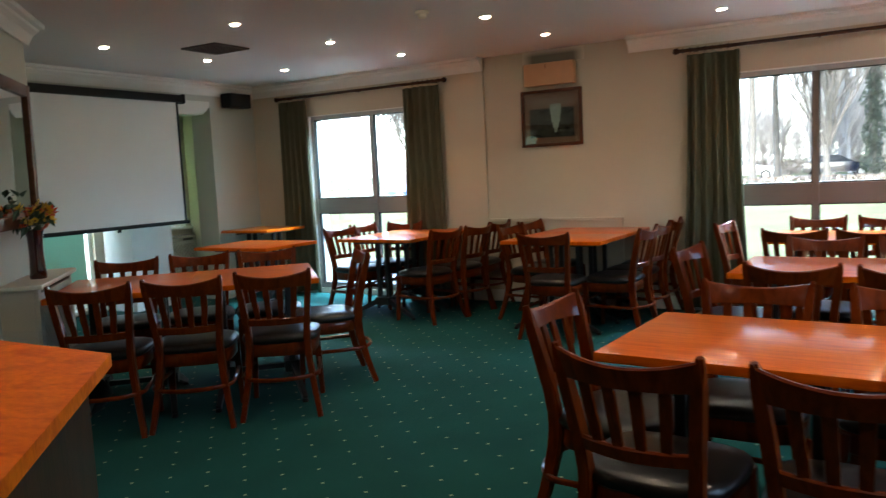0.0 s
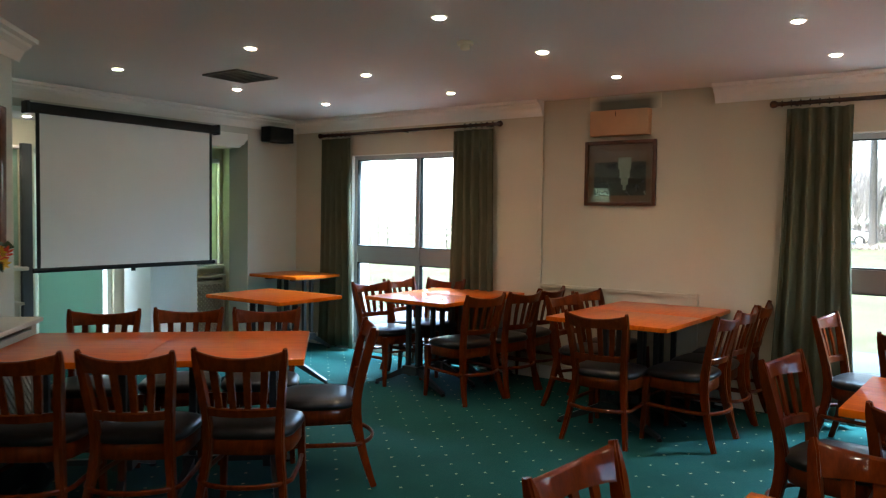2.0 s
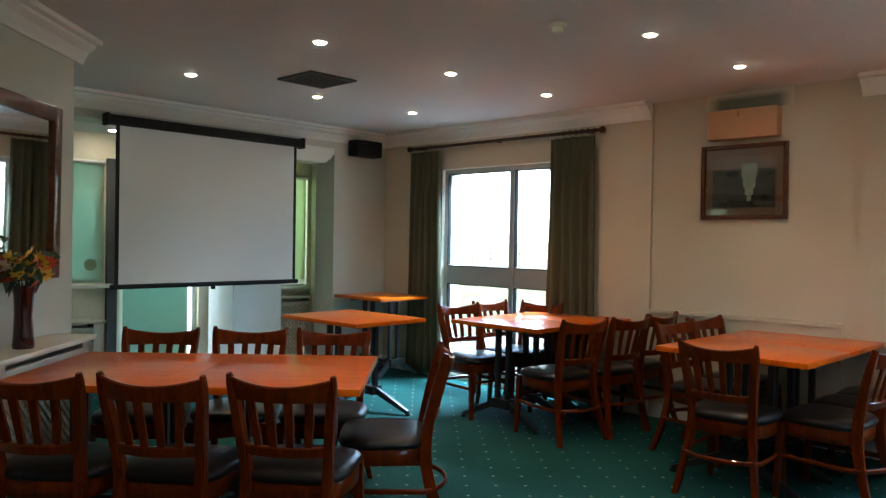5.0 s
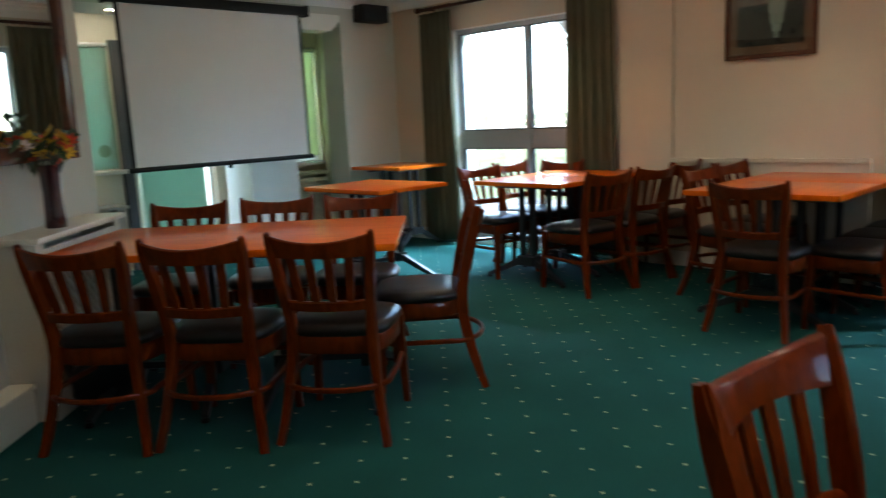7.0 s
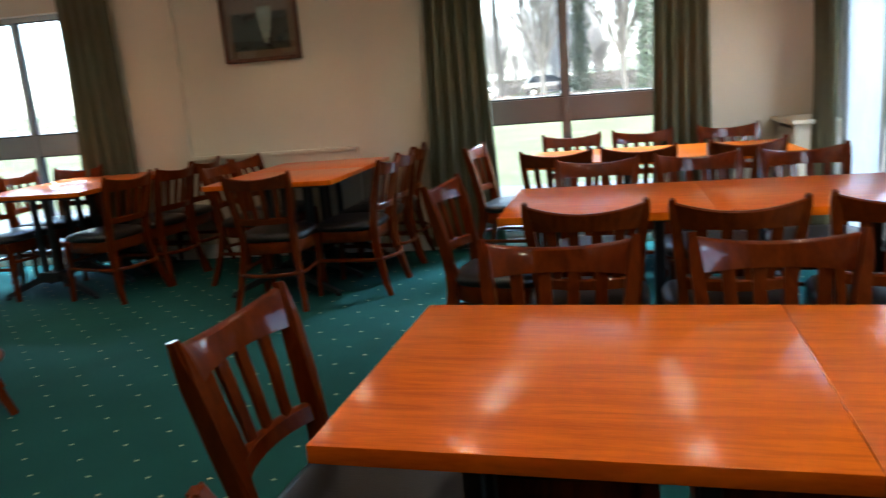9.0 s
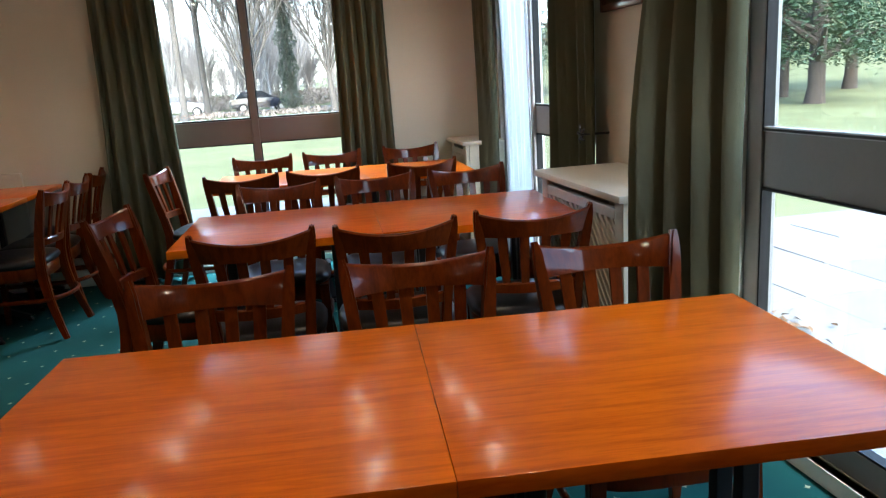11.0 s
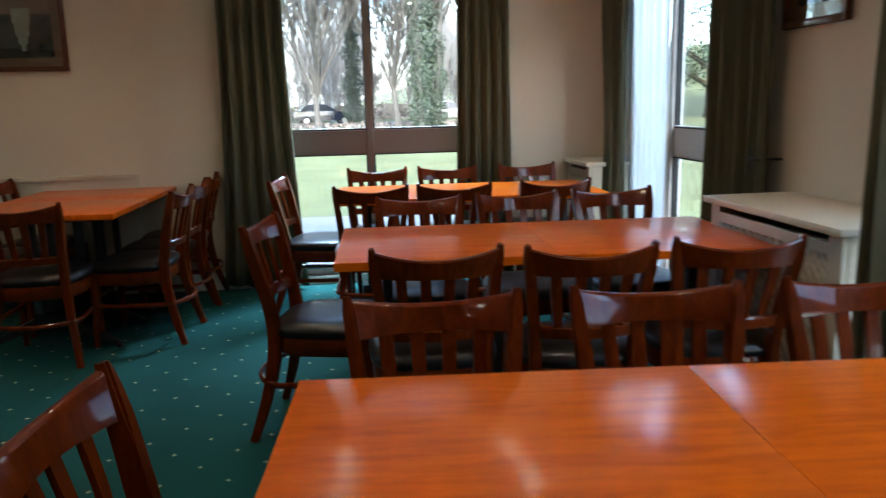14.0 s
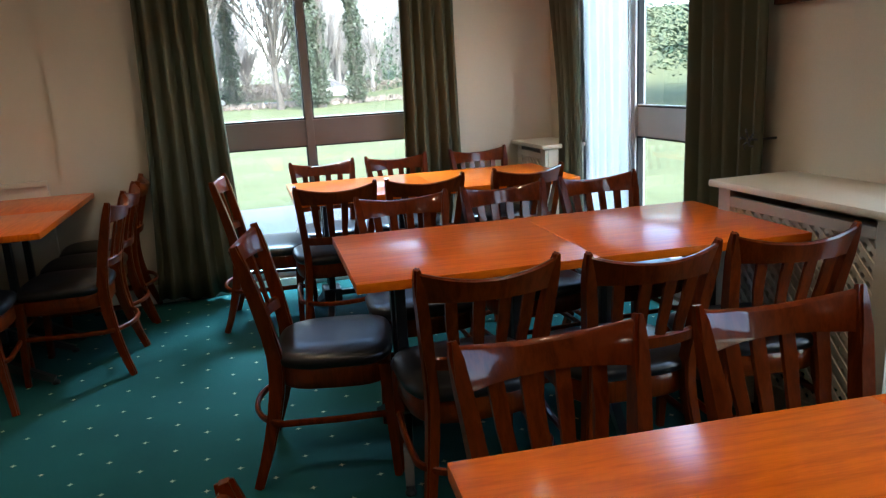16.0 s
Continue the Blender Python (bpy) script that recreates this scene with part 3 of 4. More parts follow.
def row_of_tables(template, used, corner, angle, w, d, n, right):
    """n tables from a corner: the row runs along angle; depth to its left, or to its right."""
    a = radians(angle)
    u, v = Vector((math.cos(a), math.sin(a), 0)), Vector((math.sin(a), -math.cos(a), 0)) * (1 if right else -1)
    for i in range(n):
        c = Vector((*corner, 0)) + u * ((i + 0.5) * w + i * 0.0008) + v * (d / 2)
        put(template, used, Matrix.Translation(c) @ pose(0, 0, 0, 0, 0, angle))


near, small, slanted = dining_table(0.772, 0.70), dining_table(0.785, 0.735), dining_table(0.745, 0.87)
nu, su, lu = [], [], []
row_of_tables(near, nu, (1.392, 5.34), -4.9, 0.772, 0.70, 2, True)
row_of_tables(small, su, (1.49, 7.16), -3.2, 0.785, 0.735, 2, True)
row_of_tables(small, su, (1.47, 8.83), -2.0, 0.785, 0.735, 2, True)
row_of_tables(slanted, lu, (-1.33, 6.47), 223.8, 0.745, 0.87, 2, False)
row_of_tables(dining_table(0.66, 0.86), [], (-0.56, 7.98), 88.0, 0.66, 0.86, 2, True)
row_of_tables(dining_table(0.60, 0.84), [], (-2.33, 8.10), 88.0, 0.60, 0.84, 2, True)
row_of_tables(dining_table(0.70, 0.90), [], (-3.40, 7.30), 90.0, 0.70, 0.90, 1, True)
side_table = dining_table(0.70, 0.64, 0.80)
tagged(side_table, "taller orange wooden table pushed into the corner", "table")
side_table.matrix_basis = pose(-4.0, 8.88, 0)


# ---- chairs ----
def dining_chair():
    """Faces local +y; the back rail stands at y = -0.26."""
    c = empty("dining_chair", "dark mahogany slat-back chair with a black vinyl seat", "chair", "dining chairs")
    def post_half(z):
        """Half the distance between the back posts: splayed feet, a waist at the seat, flared top."""
        return 0.149 + (0.050 * ((0.40 - z) / 0.40) ** 1.25 if z < 0.40 else 0.037 * max(0.0, (z - 0.48) / 0.41) ** 1.2)

    def post_y(z):
        return -0.195 - (0.092 * ((0.40 - z) / 0.40) ** 1.5 if z < 0.40 else 0.088 * max(0.0, (z - 0.46) / 0.43) ** 1.25)

    heights = (0.0, 0.08, 0.17, 0.26, 0.34, 0.41, 0.48, 0.56, 0.64, 0.72, 0.79, 0.85, 0.885)
    for s in (-1, 1):
        post = sweep(bmesh.new(), [(s * post_half(z), post_y(z), z) for z in heights],
                     [0.026, 0.028, 0.030, 0.032, 0.034, 0.034, 0.034, 0.033, 0.032, 0.031, 0.030, 0.027, 0.016],
                     [0.032, 0.036, 0.042, 0.048, 0.052, 0.054, 0.052, 0.048, 0.045, 0.042, 0.039, 0.034, 0.026], up=Vector((0, 1, 0)))
        bmesh.ops.bevel(post, geom=[e for e in post.edges if abs((e.verts[0].co - e.verts[1].co).normalized().z) > 0.8], offset=0.006, segments=2, affect="EDGES")
        part("back_post", post, CHAIRWOOD, c, smooth=True)
        leg = sweep(bmesh.new(), [(s * 0.188, 0.190, 0), (s * 0.180, 0.178, 0.25), (s * 0.174, 0.168, 0.43)], [0.026, 0.032, 0.040], up=Vector((0, 1, 0)))
        bmesh.ops.bevel(leg, geom=[e for e in leg.edges if abs((e.verts[0].co - e.verts[1].co).normalized().z) > 0.8], offset=0.005, segments=2, affect="EDGES")
        part("front_leg", leg, CHAIRWOOD, c, smooth=True)

    def bow(z0, z1, dip, back, thick, n=15):
        """A rail bent backwards between the posts, its top edge dipping in the middle."""
        bm = bmesh.new()
        rings = []
        for i in range(n):
            k = 2 * i / (n - 1) - 1
            ring = []
            for z, side in ((z0, -1), (z0, 1), (z1 - dip * (1 - k * k) - 0.006, 1), (z1 - dip * (1 - k * k), 0.4), (z1 - dip * (1 - k * k), -0.4), (z1 - dip * (1 - k * k) - 0.006, -1)):
                y = post_y(z) - back * (1 - k * k) + side * thick / 2
                ring.append(bm.verts.new((k * post_half(z), y, z)))
            rings.append(ring)
        for r0, r1 in zip(rings, rings[1:]):
            for j in range(6):
                bm.faces.new((r0[j], r0[(j + 1) % 6], r1[(j + 1) % 6], r1[j]))
        bm.faces.new(rings[0]), bm.faces.new(list(reversed(rings[-1])))
        return bm

    part("top_rail", bow(0.782, 0.876, 0.030, 0.050, 0.024), CHAIRWOOD, c, "broad curved top rail", smooth=True)
    part("lower_rail", bow(0.556, 0.598, 0.0, 0.042, 0.024), CHAIRWOOD, c, smooth=True)
    for i in range(4):
        k = (i - 1.5) * 0.40
        q = 1 - k * k
        pts = [(k * post_half(z) * (0.96 if z < 0.65 else 1.0), post_y(z) - (0.042 + 0.008 * (z - 0.59) / 0.2) * q, z) for z in (0.592, 0.64, 0.69, 0.74, 0.79)]
        part("slat", sweep(bmesh.new(), pts, [0.026, 0.028, 0.030, 0.031, 0.031], 0.012, up=Vector((0, 1, 0))), CHAIRWOOD, c)
    # seat: rounded frame and a domed pad
    def outline(k, grow=1.0):
        pts = []
        for i in range(28):
            t = i * math.tau / 28
            cx, sy = math.cos(t), math.sin(t)
            e = 0.55
            x = math.copysign(abs(cx) ** e, cx) * (0.205 + 0.012 * sy) * grow
            y = math.copysign(abs(sy) ** e, sy) * 0.205 * grow
            pts.append((x, y - 0.005))
        return pts
    def slab(levels):
        bm = bmesh.new()
        rings = [[bm.verts.new((x, y, z)) for x, y in outline(0, g)] for g, z in levels]
        for r0, r1 in zip(rings, rings[1:]):
            for j in range(28):
                bm.faces.new((r0[j], r0[(j + 1) % 28], r1[(j + 1) % 28], r1[j]))
        bm.faces.new(list(reversed(rings[0])))
        bm.faces.new(rings[-1])
        return bm
    part("seat_frame", slab([(0.93, 0.358), (0.95, 0.363), (0.955, 0.430), (0.94, 0.434)]), CHAIRWOOD, c, smooth=True)
    part("seat_pad", slab([(0.96, 0.435), (1.0, 0.445), (1.01, 0.460), (0.97, 0.476), (0.86, 0.486), (0.5, 0.492)]), VINYL, c, "black vinyl seat pad", smooth=True)
    # bent hoop round the legs
    pts = []
    for i in range(25):
        t = -math.pi * 0.06 - (math.pi * 0.88) * i / 24
        pts.append((0.200 * math.cos(t), -0.15 + 0.148 * math.sin(t), 0.240))
    pts = [(0.180, 0.176, 0.240), (0.194, 0.02, 0.240)] + pts + [(-0.194, 0.02, 0.240), (-0.180, 0.176, 0.240)]
    part("hoop_stretcher", sweep(bmesh.new(), pts, 0.020, 0.026, sides=8), CHAIRWOOD, c, "bent wooden hoop stretcher", smooth=True)
    part("front_stretcher", sweep(bmesh.new(), [(-0.180, 0.176, 0.29), (0.180, 0.176, 0.29)], 0.018, 0.022, sides=8), CHAIRWOOD, c, smooth=True)
    return c


CHAIRS = [  # back rail's place, and the way the chair faces
    (1.69, 5.585, 269), (2.225, 5.56, 266), (2.75, 5.53, 266),
    (1.52, 4.35, 82), (2.04, 4.30, 86), (2.60, 4.27, 92),
    (1.77, 6.175, 88), (2.245, 6.11, 86), (2.73, 6.11, 82),
    (1.85, 7.46, 267), (2.34, 7.48, 272), (2.83, 7.49, 272),
    (1.64, 8.01, 88), (2.10, 7.99, 88), (2.68, 8.01, 93),
    (1.73, 9.11, 269), (2.22, 9.11, 270), (2.80, 9.12, 273),
    (1.175, 6.91, -12), (1.10, 8.66, -10), (1.06, 5.04, -6),
    (-1.45, 4.86, 129), (-1.11, 5.17, 127), (-0.78, 5.51, 126),
    (-2.42, 5.83, 316), (-2.12, 6.21, 315), (-1.77, 6.53, 312), (-0.88, 6.46, 227),
    (-2.53, 8.42, -12), (-2.56, 8.86, -5), (-2.22, 9.12, 273),
    (-1.20, 8.20, 167), (-1.10, 8.64, 171), (-1.07, 9.03, 176),
    (-0.73, 8.60, -9), (-0.72, 9.03, -9),
    (-0.08, 7.74, 92), (0.58, 8.23, 176), (0.60, 8.64, 178), (0.62, 9.04, 182),
]
chair, cu = dining_chair(), []
for piece in chair.children:
    piece.data.transform(Matrix.Diagonal((1.08, 1.0, 0.955, 1)))
for x, y, a in CHAIRS:
    f = Vector((math.cos(radians(a)), math.sin(radians(a)), 0))
    put(chair, cu, Matrix.Translation(Vector((x, y, 0)) + 0.262 * f) @ pose(0, 0, 0, 0, 0, a - 90))

# ---- projection screen, loudspeaker ----
ps = empty("projection_screen", "white pull-down projection screen in a black case, lowered", "screen")
part("case", boxes((-4.375, -4.285, 6.29, 8.13, 2.215, 2.295), bevel=0.02), BLACK, ps, "long black roller case", smooth=True)
for y in (6.28, 8.11):
    part("end_cap", boxes((-4.38, -4.28, y, y + 0.03, 2.205, 2.305), bevel=0.012), BLACK, ps)
part("cloth", boxes((-4.332, -4.328, 6.40, 8.04, 0.965, 2.225)), SCREEN, ps, "plain white projection cloth")
for y in (6.37, 8.04):
    part("side_border", boxes((-4.333, -4.327, y, y + 0.03, 0.965, 2.225)), BLACK, ps)
part("bottom_bar", sweep(bmesh.new(), [(-4.33, 6.34, 0.945), (-4.33, 8.10, 0.945)], 0.03, 0.04, sides=10), BLACK, ps, smooth=True)
part("pull_loop", boxes((-4.334, -4.326, 7.20, 7.24, 0.90, 0.928), bevel=0.002), BLACK, ps)
for y in (6.45, 7.98):
    part("wall_bracket", boxes((-4.40, -4.372, y, y + 0.05, 2.22, 2.30), bevel=0.003), BLACK, ps)

sp = empty("loudspeaker", "small black loudspeaker mounted high on the wall", "loudspeaker")
part("cabinet", boxes((-4.36, -4.21, 8.72, 9.05, 2.195, 2.355), bevel=0.012), BLACK, sp, smooth=True)
part("grille", boxes((-4.21, -4.203, 8.735, 9.035, 2.208, 2.342), bevel=0.004), material("speaker_cloth", (0.008, 0.008, 0.008), 0.95, vary=0.3, fine=400, bump=0.4), sp)
part("wall_bracket", boxes((-4.40, -4.36, 8.86, 8.92, 2.24, 2.30)), BLACK, sp)

# plaster corbel at the head of the bay opening
bm = bmesh.new()
prof = [(8.579, 2.26), (8.579, 2.20), (8.555, 2.185), (8.535, 2.15), (8.505, 2.14), (8.475, 2.11), (7.9, 2.105), (7.9, 2.26)]
r0, r1 = ([bm.verts.new((x, y, z)) for y, z in prof] for x in (XL - 0.001, XL - 0.22))
for j in range(len(prof)):
    bm.faces.new((r0[j], r0[(j + 1) % len(prof)], r1[(j + 1) % len(prof)], r1[j]))
bm.faces.new(r0), bm.faces.new(list(reversed(r1)))
structure("trim_corbel", bm, COVE, "moulded plaster corbel at the bay opening", "corbel")

# painted column in the bay, behind the screen
structure("wall_bay_column", boxes((-5.20, -4.74, 7.66, 8.20, 0.0, 2.255), bevel=0.006), WHITE, "pale painted square column in the bay", "column")


# ---- radiator covers with lattice fronts ----
def lattice(w, h, pitch=0.05, bar=0.017):
    """Crossing diagonal laths clipped to a w x h panel, in local x and z."""
    bm = bmesh.new()
    for s in (1, -1):
        k = -h if s > 0 else 0
        while k < (w if s > 0 else w + h):
            pts = []
            for z in (0.0, h):
                pts.append((k + z if s > 0 else k - z, z))
            (xa, za), (xb, zb) = pts
            def cut(xa, za, xb, zb, lim):
                t = (lim - xa) / (xb - xa)
                return lim, za + (zb - za) * t
            lo, hi = ((xa, za), (xb, zb)) if xa < xb else ((xb, zb), (xa, za))
            if hi[0] > 0.005 and lo[0] < w - 0.005:
                if lo[0] < 0:
                    lo = cut(*lo, *hi, 0.0)
                if hi[0] > w:
                    hi = cut(*lo, *hi, w)
                sweep(bm, [(lo[0], 0.003 * s, lo[1]), (hi[0], 0.003 * s, hi[1])], bar, 0.006, up=Vector((0, 1, 0)))
            k += pitch
    return bm


RADPAINT = material("aged_cream_gloss_paint", (0.50, 0.44, 0.335), 0.4, vary=0.08, scale=4, fine=90, bump=0.06)


def radiator_cover(m, w, depth, h, label):
    """Local x along the wall, local -y into the room, back against y = 0."""
    top = empty("radiator_cover", label, "radiator cover", "radiator covers", m)
    part("top_board", boxes((-0.03, w + 0.03, -depth - 0.03, 0, h - 0.028, h), bevel=0.008), RADPAINT, top, "cream gloss painted shelf", smooth=True)
    part("side_panel", boxes((0, 0.03, -depth + 0.024, 0, 0, h - 0.029), bevel=0.003), RADPAINT, top)
    part("side_panel", boxes((w - 0.03, w, -depth + 0.024, 0, 0, h - 0.029), bevel=0.003), RADPAINT, top)
    part("front_frame", boxes((0, 0.07, -depth, -depth + 0.022, 0, h - 0.03), (w - 0.07, w, -depth, -depth + 0.022, 0, h - 0.03), (0.07, w - 0.07, -depth, -depth + 0.022, 0, 0.12), (0.07, w - 0.07, -depth, -depth + 0.022, h - 0.10, h - 0.060), bevel=0.003), RADPAINT, top)
    g = part("lattice", lattice(w - 0.14, h - 0.22), RADPAINT, top, "criss-cross lattice grille")
    g.matrix_basis = pose(0.07, -depth + 0.013, 0.12)
    rib = bmesh.new()
    n = int((w - 0.16) / 0.025)
    r0, r1 = ([rib.verts.new((0.08 + i * 0.025, -0.10 + (0.02 if i % 2 else 0.0), z)) for i in range(n + 1)] + [rib.verts.new((0.08 + n * 0.025, -0.03, z)), rib.verts.new((0.08, -0.03, z))] for z in (0.13, h - 0.14))
    for j in range(n + 3):
        rib.faces.new((r0[j], r0[(j + 1) % (n + 3)], r1[(j + 1) % (n + 3)], r1[j]))
    rib.faces.new(r0), rib.faces.new(list(reversed(r1)))
    part("radiator", rib, CREAM, top, "cream ribbed radiator behind the grille")
    return top


def east(y):
    return pose(XR - 0.001, y, 0, 0, 0, -90)


radiator_cover(east(6.86), 0.84, 0.39, 0.87, "off-white radiator cover with a lattice front below a picture")
radiator_cover(east(9.24), 0.46, 0.28, 0.86, "off-white radiator cover in the corner behind a curtain")
radiator_cover(DIAG @ pose(4.83, -0.001, 0), 0.86, 0.20, 0.82, "off-white radiator cover with a lattice front below the mirror")
radiator_cover(pose(BAYX + 0.001, 8.22, 0, 0, 0, 90), 0.60, 0.22, 0.74, "cream radiator cover in the bay")
radiator_cover(pose(BAYX + 0.001, 5.80, 0, 0, 0, 90), 0.75, 0.24, 0.62, "low cream radiator cover under the bay window")

# ---- mirror, vase, door on the slanted wall ----
mi = empty("wall_mirror", "large mirror in a broad dark wooden frame", "mirror", m=DIAG @ pose(0, -0.022, 0, 0.6, 0, 0))
M0, M1, MZ0, MZ1 = 4.515, 5.64, 1.125, 2.01
part("glass", boxes((M0 + 0.06, M1 - 0.06, -0.014, -0.006, MZ0 + 0.06, MZ1 - 0.06)), MIRROR, mi, "silvered mirror glass")
bm = boxes((M0, M0 + 0.075, -0.034, -0.001, MZ0, MZ1), (M1 - 0.075, M1, -0.034, -0.001, MZ0, MZ1), (M0 + 0.075, M1 - 0.075, -0.034, -0.001, MZ1 - 0.075, MZ1), (M0 + 0.075, M1 - 0.075, -0.034, -0.001, MZ0, MZ0 + 0.075), bevel=0.008)
part("frame", bm, FRAMEWOOD, mi, "dark stained wooden frame", smooth=True)

dr = empty("door_3", "dark brown wooden door in a cream moulded frame", "door", m=DIAG.copy())
dr["kind"] = "structure"
part("door_leaf", boxes((3.30, 4.20, 0.02, 0.065, 0.01, 2.04), bevel=0.003), DARKWOOD, dr)
part("door_frame", boxes((4.20, 4.25, -0.004, 0.16, 0, 2.09), (3.25, 3.30, -0.004, 0.16, 0, 2.09), (3.30, 4.20, -0.004, 0.16, 2.04, 2.09), bevel=0.004), CREAM, dr)
part("architrave", boxes((4.22, 4.36, -0.024, -0.005, 0, 2.18), (3.14, 3.28, -0.024, -0.005, 0, 2.18), (3.28, 4.22, -0.024, -0.005, 2.06, 2.18), (4.32, 4.365, -0.036, -0.024, 0, 2.2), bevel=0.006), CREAM, dr, "cream moulded door surround")
part("door_handle", sweep(bmesh.new(), [(3.38, 0.02, 1.0), (3.38, -0.035, 1.0), (3.39, -0.045, 1.0), (3.48, -0.045, 1.0)], 0.018, sides=8), STEEL, dr, smooth=True)

pb = empty("pipe_box", "cream painted pipe boxing along the floor", "pipe box", m=DIAG.copy())
part("body", boxes((4.42, 4.82, -0.11, -0.001, 0, 0.155), bevel=0.004), CREAM, pb)
part("lid", boxes((4.41, 4.83, -0.12, -0.001, 0.156, 0.18), bevel=0.006), CREAM, pb)

VASE = material("dark_red_vase_glass", (0.035, 0.004, 0.004), 0.12, vary=0.2, scale=8, bump=0.02, coat=0.5)
LEAF = material("dark_leaves", (0.02, 0.05, 0.018), 0.5, vary=0.3, scale=30, bump=0.1)
PETALS = [material("yellow_petals", (0.75, 0.48, 0.03), 0.6, vary=0.15, scale=40), material("red_orange_petals", (0.70, 0.07, 0.02), 0.6, vary=0.15, scale=40), material("pale_pink_petals", (0.62, 0.40, 0.33), 0.6, vary=0.15, scale=40)]
CORE = material("flower_core", (0.25, 0.10, 0.01), 0.8, vary=0.2, scale=60)
vp = DIAG @ Vector((5.17, -0.13, 0.82))
va = empty("flower_vase", "tall dark red vase of yellow and orange flowers", "vase", m=pose(vp.x, vp.y, vp.z))
part("vase", lathe(bmesh.new(), [(0.044, 0.0), (0.048, 0.01), (0.044, 0.06), (0.040, 0.16), (0.043, 0.25), (0.052, 0.29), (0.048, 0.288), (0.038, 0.24), (0.034, 0.05)], steps=24), VASE, va, "tall dark red glass vase", smooth=True)
rnd = random.Random(5)
stems, leaves = bmesh.new(), bmesh.new()
for i in range(30):
    a, r = rnd.uniform(0, math.tau), rnd.uniform(0.01, 0.10)
    z = rnd.uniform(0.35, 0.47) - r * 0.5
    tip = Vector((r * math.cos(a), r * math.sin(a), z))
    sweep(stems, [(0.01 * math.cos(a), 0.01 * math.sin(a), 0.05), (0.03 * math.cos(a), 0.03 * math.sin(a), 0.28), tip], 0.004, sides=5)
    if i < 26:
        fl = bmesh.new()
        size = rnd.uniform(0.036, 0.056)
        tilt = Matrix.Translation(tip) @ Euler((rnd.uniform(-0.9, 0.9), rnd.uniform(-0.9, 0.9), a)).to_matrix().to_4x4()
        for layer in (0, 1):
            for k in range(9):
                t = (k + 0.5 * layer) * math.tau / 9
                l = size * (1 - 0.3 * layer)
                vs = [fl.verts.new(tilt @ Vector((math.cos(t + o) * q * l, math.sin(t + o) * q * l, zz * l + 0.004 * layer))) for o, q, zz in ((0, 0.15, 0.0), (-0.28, 0.65, 0.16), (0, 1.0, 0.30), (0.28, 0.65, 0.16))]
                fl.faces.new(vs)
        bloom = part("bloom", fl, PETALS[0 if i % 4 < 2 else (1 if i % 4 == 2 else 2)], va)
        part("core", lathe(bmesh.new(), [(size * 0.22, 0), (size * 0.26, 0.004), (size * 0.1, 0.009)], steps=8), CORE, bloom).matrix_basis = tilt
for i in range(64):
    a = rnd.uniform(0, math.tau) if i < 22 else rnd.gauss(-1.9, 0.5)
    r = rnd.uniform(0.03, 0.13) if i < 22 else rnd.uniform(0.06, 0.17)
    base = Vector((r * math.cos(a), r * math.sin(a), rnd.uniform(0.28, 0.46) if i < 22 else rnd.uniform(0.33, 0.54)))
    e = Euler((rnd.uniform(-1.2, 1.2), rnd.uniform(-1.2, 1.2), a)).to_matrix()
    l, w = rnd.uniform(0.06, 0.11), rnd.uniform(0.016, 0.032)
    vs = [leaves.verts.new(base + e @ Vector(q)) for q in ((0, 0, 0), (l * 0.45, -w, 0.006), (l, 0, -0.008), (l * 0.45, w, 0.006))]
    leaves.faces.new(vs)
part("stems", stems, LEAF, va)
part("foliage", leaves, LEAF, va, "dark green leaves")


# ---- pictures ----
def picture(m, w, h, label, horizon=0.25):
    """Local x along the wall, -y into the room, lower left corner at the origin."""
    top = empty("framed_picture", label, "picture", "framed pictures", m)
    f = 0.03
    part("frame", boxes((0, f, -0.03, -0.001, 0, h), (w - f, w, -0.03, -0.001, 0, h), (f, w - f, -0.03, -0.001, h - f, h), (f, w - f, -0.03, -0.001, 0, f), bevel=0.006), FRAMEWOOD, top, "dark wooden frame", smooth=True)
    part("mount", boxes((f, w - f, -0.012, -0.004, f, h - f)), material("picture_mount", (0.16, 0.085, 0.045), 0.25, vary=0.08, coat=0.6), top, "brown mount board")
    i = f + 0.055
    part("sky_area", boxes((i, w - i, -0.0145, -0.0125, h - i - (h - 2 * i) * horizon, h - i)), material("print_sky", (0.20, 0.13, 0.09), 0.2, vary=0.2, scale=9, coat=0.6), top)
    part("land_area", boxes((i, w - i, -0.0145, -0.0125, i, h - i - (h - 2 * i) * horizon - 0.0005)), material("print_land", (0.035, 0.030, 0.022), 0.2, vary=0.6, scale=14, fine=50, coat=0.6), top, "dim landscape print")
    if horizon < 0.5:
        # pale stepped shape laid just in front of the land area
        pale_steps = bmesh.new()
        for k, (dx, z0, z1) in enumerate(((0.030, 0.32, 0.42), (0.044, 0.42, 0.56), (0.056, 0.56, 0.74), (0.014, 0.24, 0.32))):
            box(pale_steps, w * 0.57 - dx, w * 0.57 + dx, -0.0158, -0.0148, h * z0, h * z1)
        part("pale_figure", pale_steps, material("picture_pale_tone", (0.26, 0.29, 0.23), 0.3, vary=0.4, scale=25, coat=0.4), top, "pale upright shape in the middle of the picture")
    part("glass", boxes((f, w - f, -0.019, -0.017, f, h - f)), GLASS, top, "picture glass").visible_shadow = False
    return top


picture(pose(-0.885, RB - 0.001, 1.54), 0.62, 0.54, "framed dark landscape print behind glass")
picture(pose(XR - 0.001, 7.02, 1.55, 0, 0, -90), 0.42, 0.52, "framed pale print on the side wall", 0.9)

he = empty("wall_heater", "tan metal heater casing fixed above a picture", "heater")
